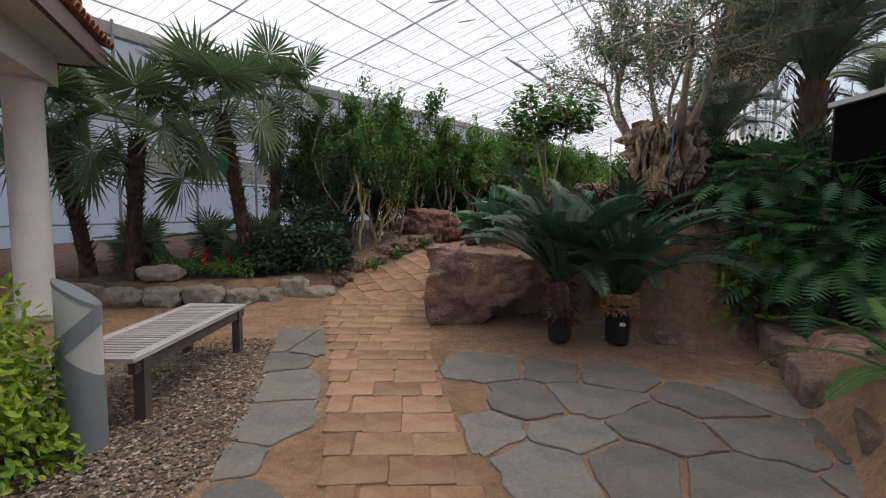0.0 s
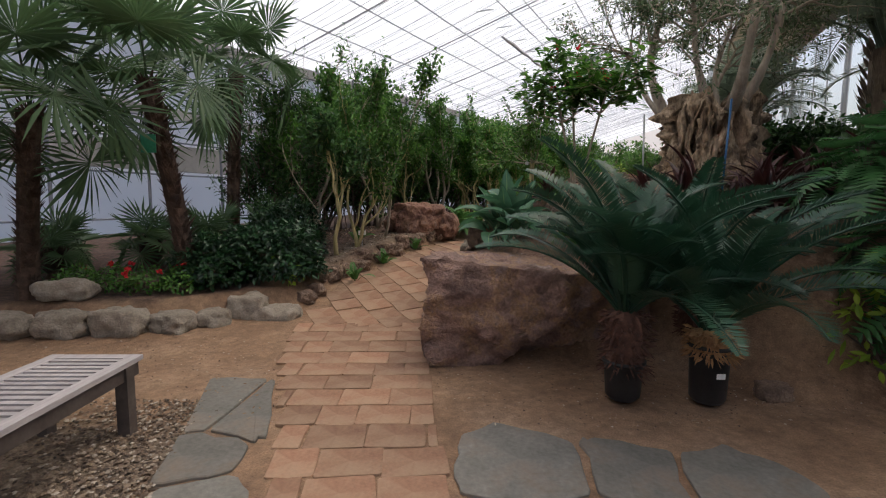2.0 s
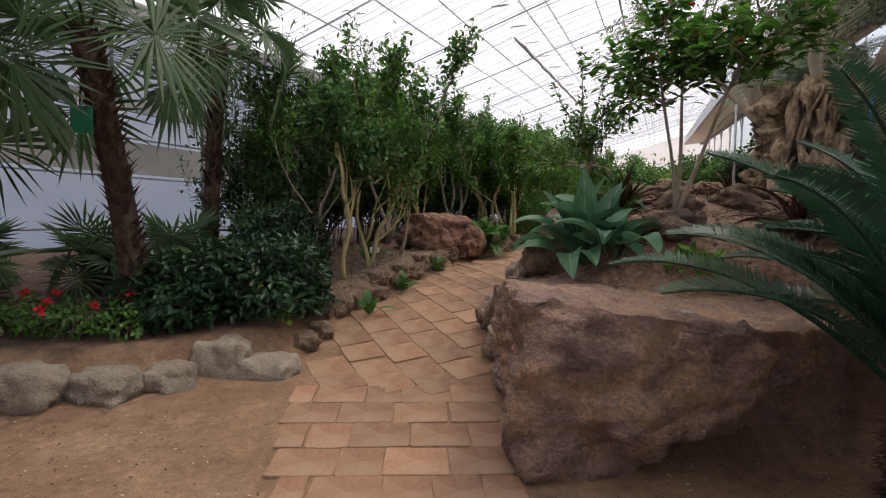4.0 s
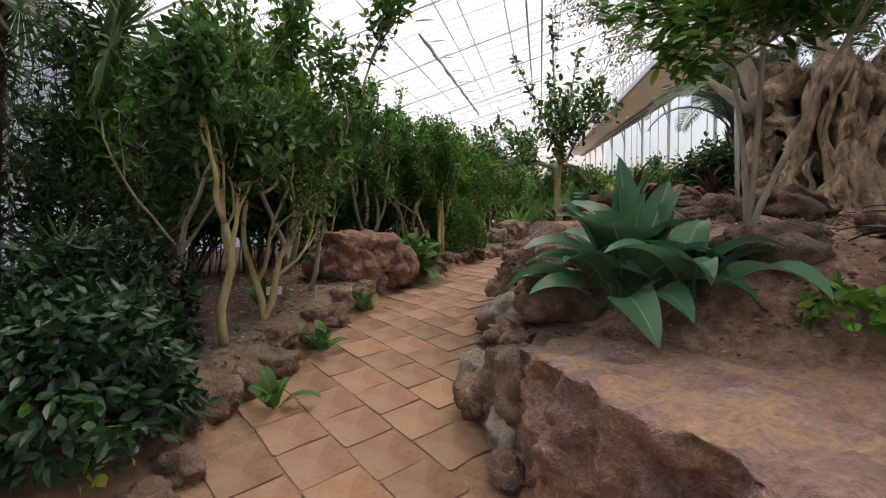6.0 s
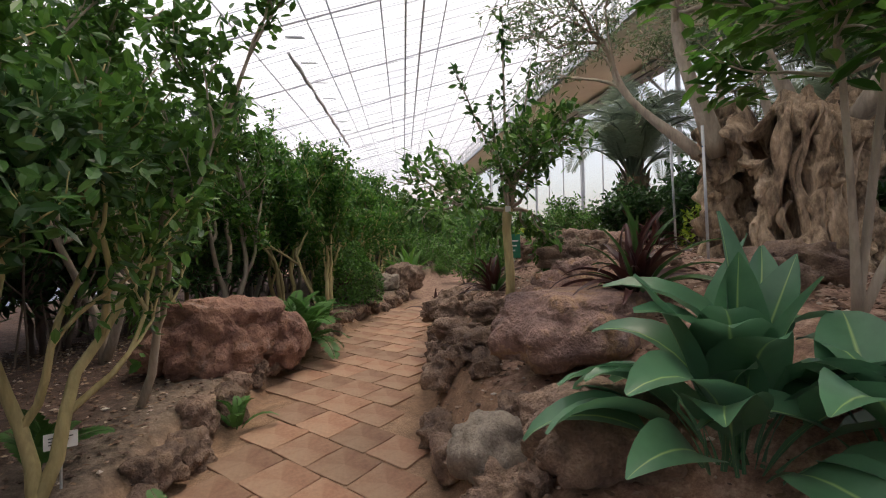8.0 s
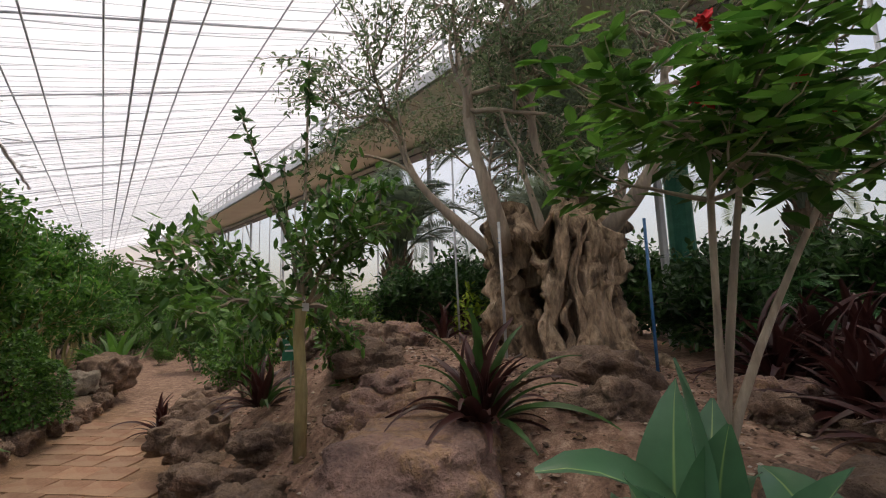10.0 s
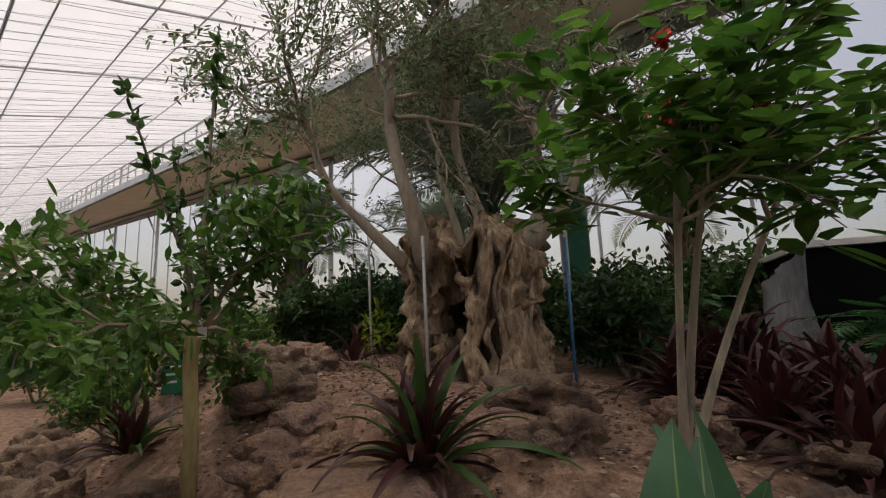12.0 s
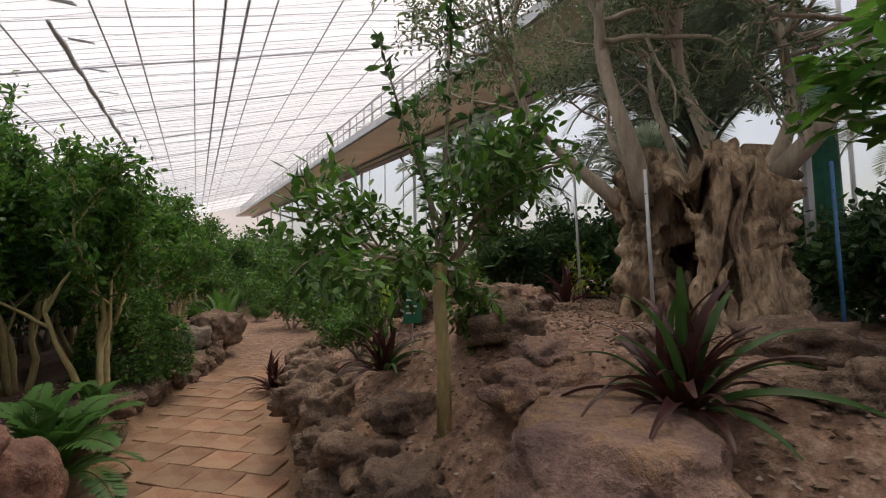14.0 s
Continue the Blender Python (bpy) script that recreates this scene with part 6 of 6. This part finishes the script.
M_DRYLEAF = mat_mixed("dry leaf", [(0.0, (0.07, 0.04, 0.025)), (0.4, (0.19, 0.11, 0.06)), (0.8, (0.33, 0.22, 0.13)), (1.0, (0.5, 0.42, 0.32))])
fallen_leaves("dry_leaves", "dry brown leaves fallen on the mound", 3200, mound_area, M_DRYLEAF, 11, 0.045)
fallen_leaves("dry_leaves", "dry brown leaves fallen in the bed", 2200, bed_area, M_DRYLEAF, 12, 0.045)
fallen_leaves("dry_leaves", "dry brown scraps on the sandy court", 900, court_area, M_DRYLEAF, 13, 0.028)


def slab_mesh(name, poly, thick, bevel, material, rough=0.0, seed=0):
    """A flat stone of any outline with a rounded upper edge."""
    poly = np.asarray(poly, float)
    c = poly.mean(0)
    n = len(poly)
    ins = c + (poly - c) * (1 - bevel / np.linalg.norm(poly - c, axis=1)[:, None])
    r = np.random.default_rng(seed)
    top_z = r.normal(0, rough, n)
    v = [(*p, -thick) for p in poly] + [(*p, -bevel * 0.6) for p in poly] + [(*p, z) for p, z in zip(ins, top_z)] + [(*c, float(top_z.mean()))]
    g = Geo()
    f = [(i, (i + 1) % n, n + (i + 1) % n, n + i) for i in range(n)] + [(n + i, n + (i + 1) % n, 2 * n + (i + 1) % n, 2 * n + i) for i in range(n)] + [(2 * n + i, 2 * n + (i + 1) % n, 3 * n, 3 * n) for i in range(n)]
    g.add(v, f)
    return g.mesh(name, material)


def clip(poly, p, nrm):
    """Keeps the side of a polygon that lies behind the line through p with normal nrm."""
    out = []
    for i in range(len(poly)):
        a, b = poly[i], poly[(i + 1) % len(poly)]
        da, db = float(np.dot(a - p, nrm)), float(np.dot(b - p, nrm))
        if da <= 0:
            out.append(a)
        if da * db < 0:
            out.append(a + (b - a) * da / (da - db))
    return out


def flagstones():
    top = thing("pavement", (0, 0, 0), "irregular grey flagstones set in sand", "pavement", kind="structure")
    r = np.random.default_rng(21)
    seeds = []
    for i in range(-4, 8):
        for j in range(-3, 9):
            seeds.append((0.6 * i + 0.3 * (j % 2) + r.uniform(-0.2, 0.2) + 0.2, 0.56 * j + r.uniform(-0.17, 0.17)))
    seeds = np.array(seeds)
    for k, s in enumerate(seeds):
        x, y = s
        ex0, ex1 = float(edge_x(LEFT_EDGE, y)), float(edge_x(RIGHT_EDGE, y))
        right = ex1 + 0.05 < x < min(3.3, 2.35 + 0.18 * y) and y < 4.75 - 0.55 * max(0, x - 0.2) ** 0.9 + 0.12 * max(0, x - 1.2) ** 2
        left = ex0 - 0.62 < x < ex0 - 0.05 and y < 4.9
        if not (right or left):
            continue
        poly = [np.array(p) + s for p in ((-0.6, -0.6), (0.6, -0.6), (0.6, 0.6), (-0.6, 0.6))]
        for m, o in enumerate(seeds):
            d = o - s
            if m != k and np.dot(d, d) < 2.0:
                u = d / np.linalg.norm(d)
                poly = clip(poly, (s + o) / 2 - u * r.uniform(0.006, 0.026), u)
        slope = (edge_x(LEFT_EDGE, y + 0.3) - edge_x(LEFT_EDGE, y - 0.3)) / 0.6
        nrm = unit(np.array((1.0, -float(slope))))
        if left:
            poly = clip(poly, np.array((ex0 - 0.05, y)), nrm)
            poly = clip(poly, np.array((ex0 - 0.55, y)), -nrm)
        else:
            slope = (edge_x(RIGHT_EDGE, y + 0.3) - edge_x(RIGHT_EDGE, y - 0.3)) / 0.6
            poly = clip(poly, np.array((ex1 + 0.03, y)), -unit(np.array((1.0, -float(slope)))))
        if len(poly) < 3:
            continue
        fine = []
        for i in range(len(poly)):
            a, b = poly[i], poly[(i + 1) % len(poly)]
            for t in (0.05, 0.35, 0.65, 0.95):
                w = 0.0 if t in (0.05, 0.95) else 0.014
                fine.append(a + (b - a) * t + r.normal(0, w, 2))
        ob = part("flagstone", slab_mesh("flagstone", np.array(fine) - s, 0.05, 0.007, M_FLAG, 0.0015, k), None, top)
        ob.location = (x, y, 0.004 + r.uniform(-0.003, 0.004))


flagstones()


def pavers():
    top = thing("path", (0, 0, 0), "worn terracotta paver path climbing between rocks", "path", kind="structure")
    r = np.random.default_rng(33)
    meshes = {}

    def tile(w, d, k):
        key = (round(w, 2), round(d, 2), k % 3)
        if key not in meshes:
            q = np.random.default_rng(k % 3 + int(w * 100))
            o = []
            for (ax, ay), (bx, by) in zip(((-1, -1), (1, -1), (1, 1), (-1, 1)), ((1, -1), (1, 1), (-1, 1), (-1, -1))):
                for t in (0.04, 0.5, 0.96):
                    o.append(((ax + (bx - ax) * t) * w / 2 + q.normal(0, 0.003), (ay + (by - ay) * t) * d / 2 + q.normal(0, 0.003)))
            meshes[key] = slab_mesh("brick", o, 0.05, 0.004, M_BRICK, 0.0008, k)
        return meshes[key]

    def lay(me, x, y, yaw):
        e = 0.12
        z = gz(x, y)
        sx, sy = (gz(x + e, y) - gz(x - e, y)) / (2 * e), (gz(x, y + e) - gz(x, y - e)) / (2 * e)
        if abs(sx) > 0.4:
            sx = 0.0
        nrm = Vector((-sx, -sy, 1)).normalized()
        q = Vector((0, 0, 1)).rotation_difference(nrm).to_matrix().to_4x4()
        ob = part("brick", me, None, top)
        ob.matrix_basis = Matrix.Translation((x, y, z + 0.012 + r.uniform(-0.002, 0.003))) @ q @ pose(0, 0, 0, r.normal(0, 0.6), r.normal(0, 0.6), yaw + r.normal(0, 0.8))

    k, y = 0, 0.6
    while y < 6.35:
        x0, x1 = float(edge_x(LEFT_EDGE, y)) + 0.02, float(edge_x(RIGHT_EDGE, y)) - 0.01
        x = x0 - 0.17 * (k % 2)
        j = 0
        while x < x1 - 0.04:
            w = 0.345 if r.random() < 0.75 else 0.24
            a, b = max(x, x0), min(x + w, x1)
            if b - a > 0.06:
                lay(tile(round((b - a - 0.006) * 20) / 20 if b - a < w - 0.01 else w - 0.006, 0.264, j + k), (a + b) / 2, y + 0.06 * ((a + b) / 2 - x0), 4 if y > 4 else 8)
            x += w
            j += 1
        y += 0.27
        k += 1
    # the climbing part is laid aslant
    yaw = -62.0
    ca, sa = math.cos(radians(yaw)), math.sin(radians(yaw))
    k = 0
    for i in range(-40, 60):
        for j in range(-60, 60):
            u, w = i * 0.322, j * 0.322 + 0.16 * (i % 2)
            x, y = -1.4 + w * ca - u * sa, 6.2 + w * sa + u * ca
            if 6.42 < y < 14.3 - 0.25 * (x - 2.5) and on_path(x, y, -0.1):
                if y < 6.55 and abs(x + 0.7) > 0.9:
                    continue
                lay(tile(0.314, 0.314, k), x, y, yaw)
                k += 1


pavers()
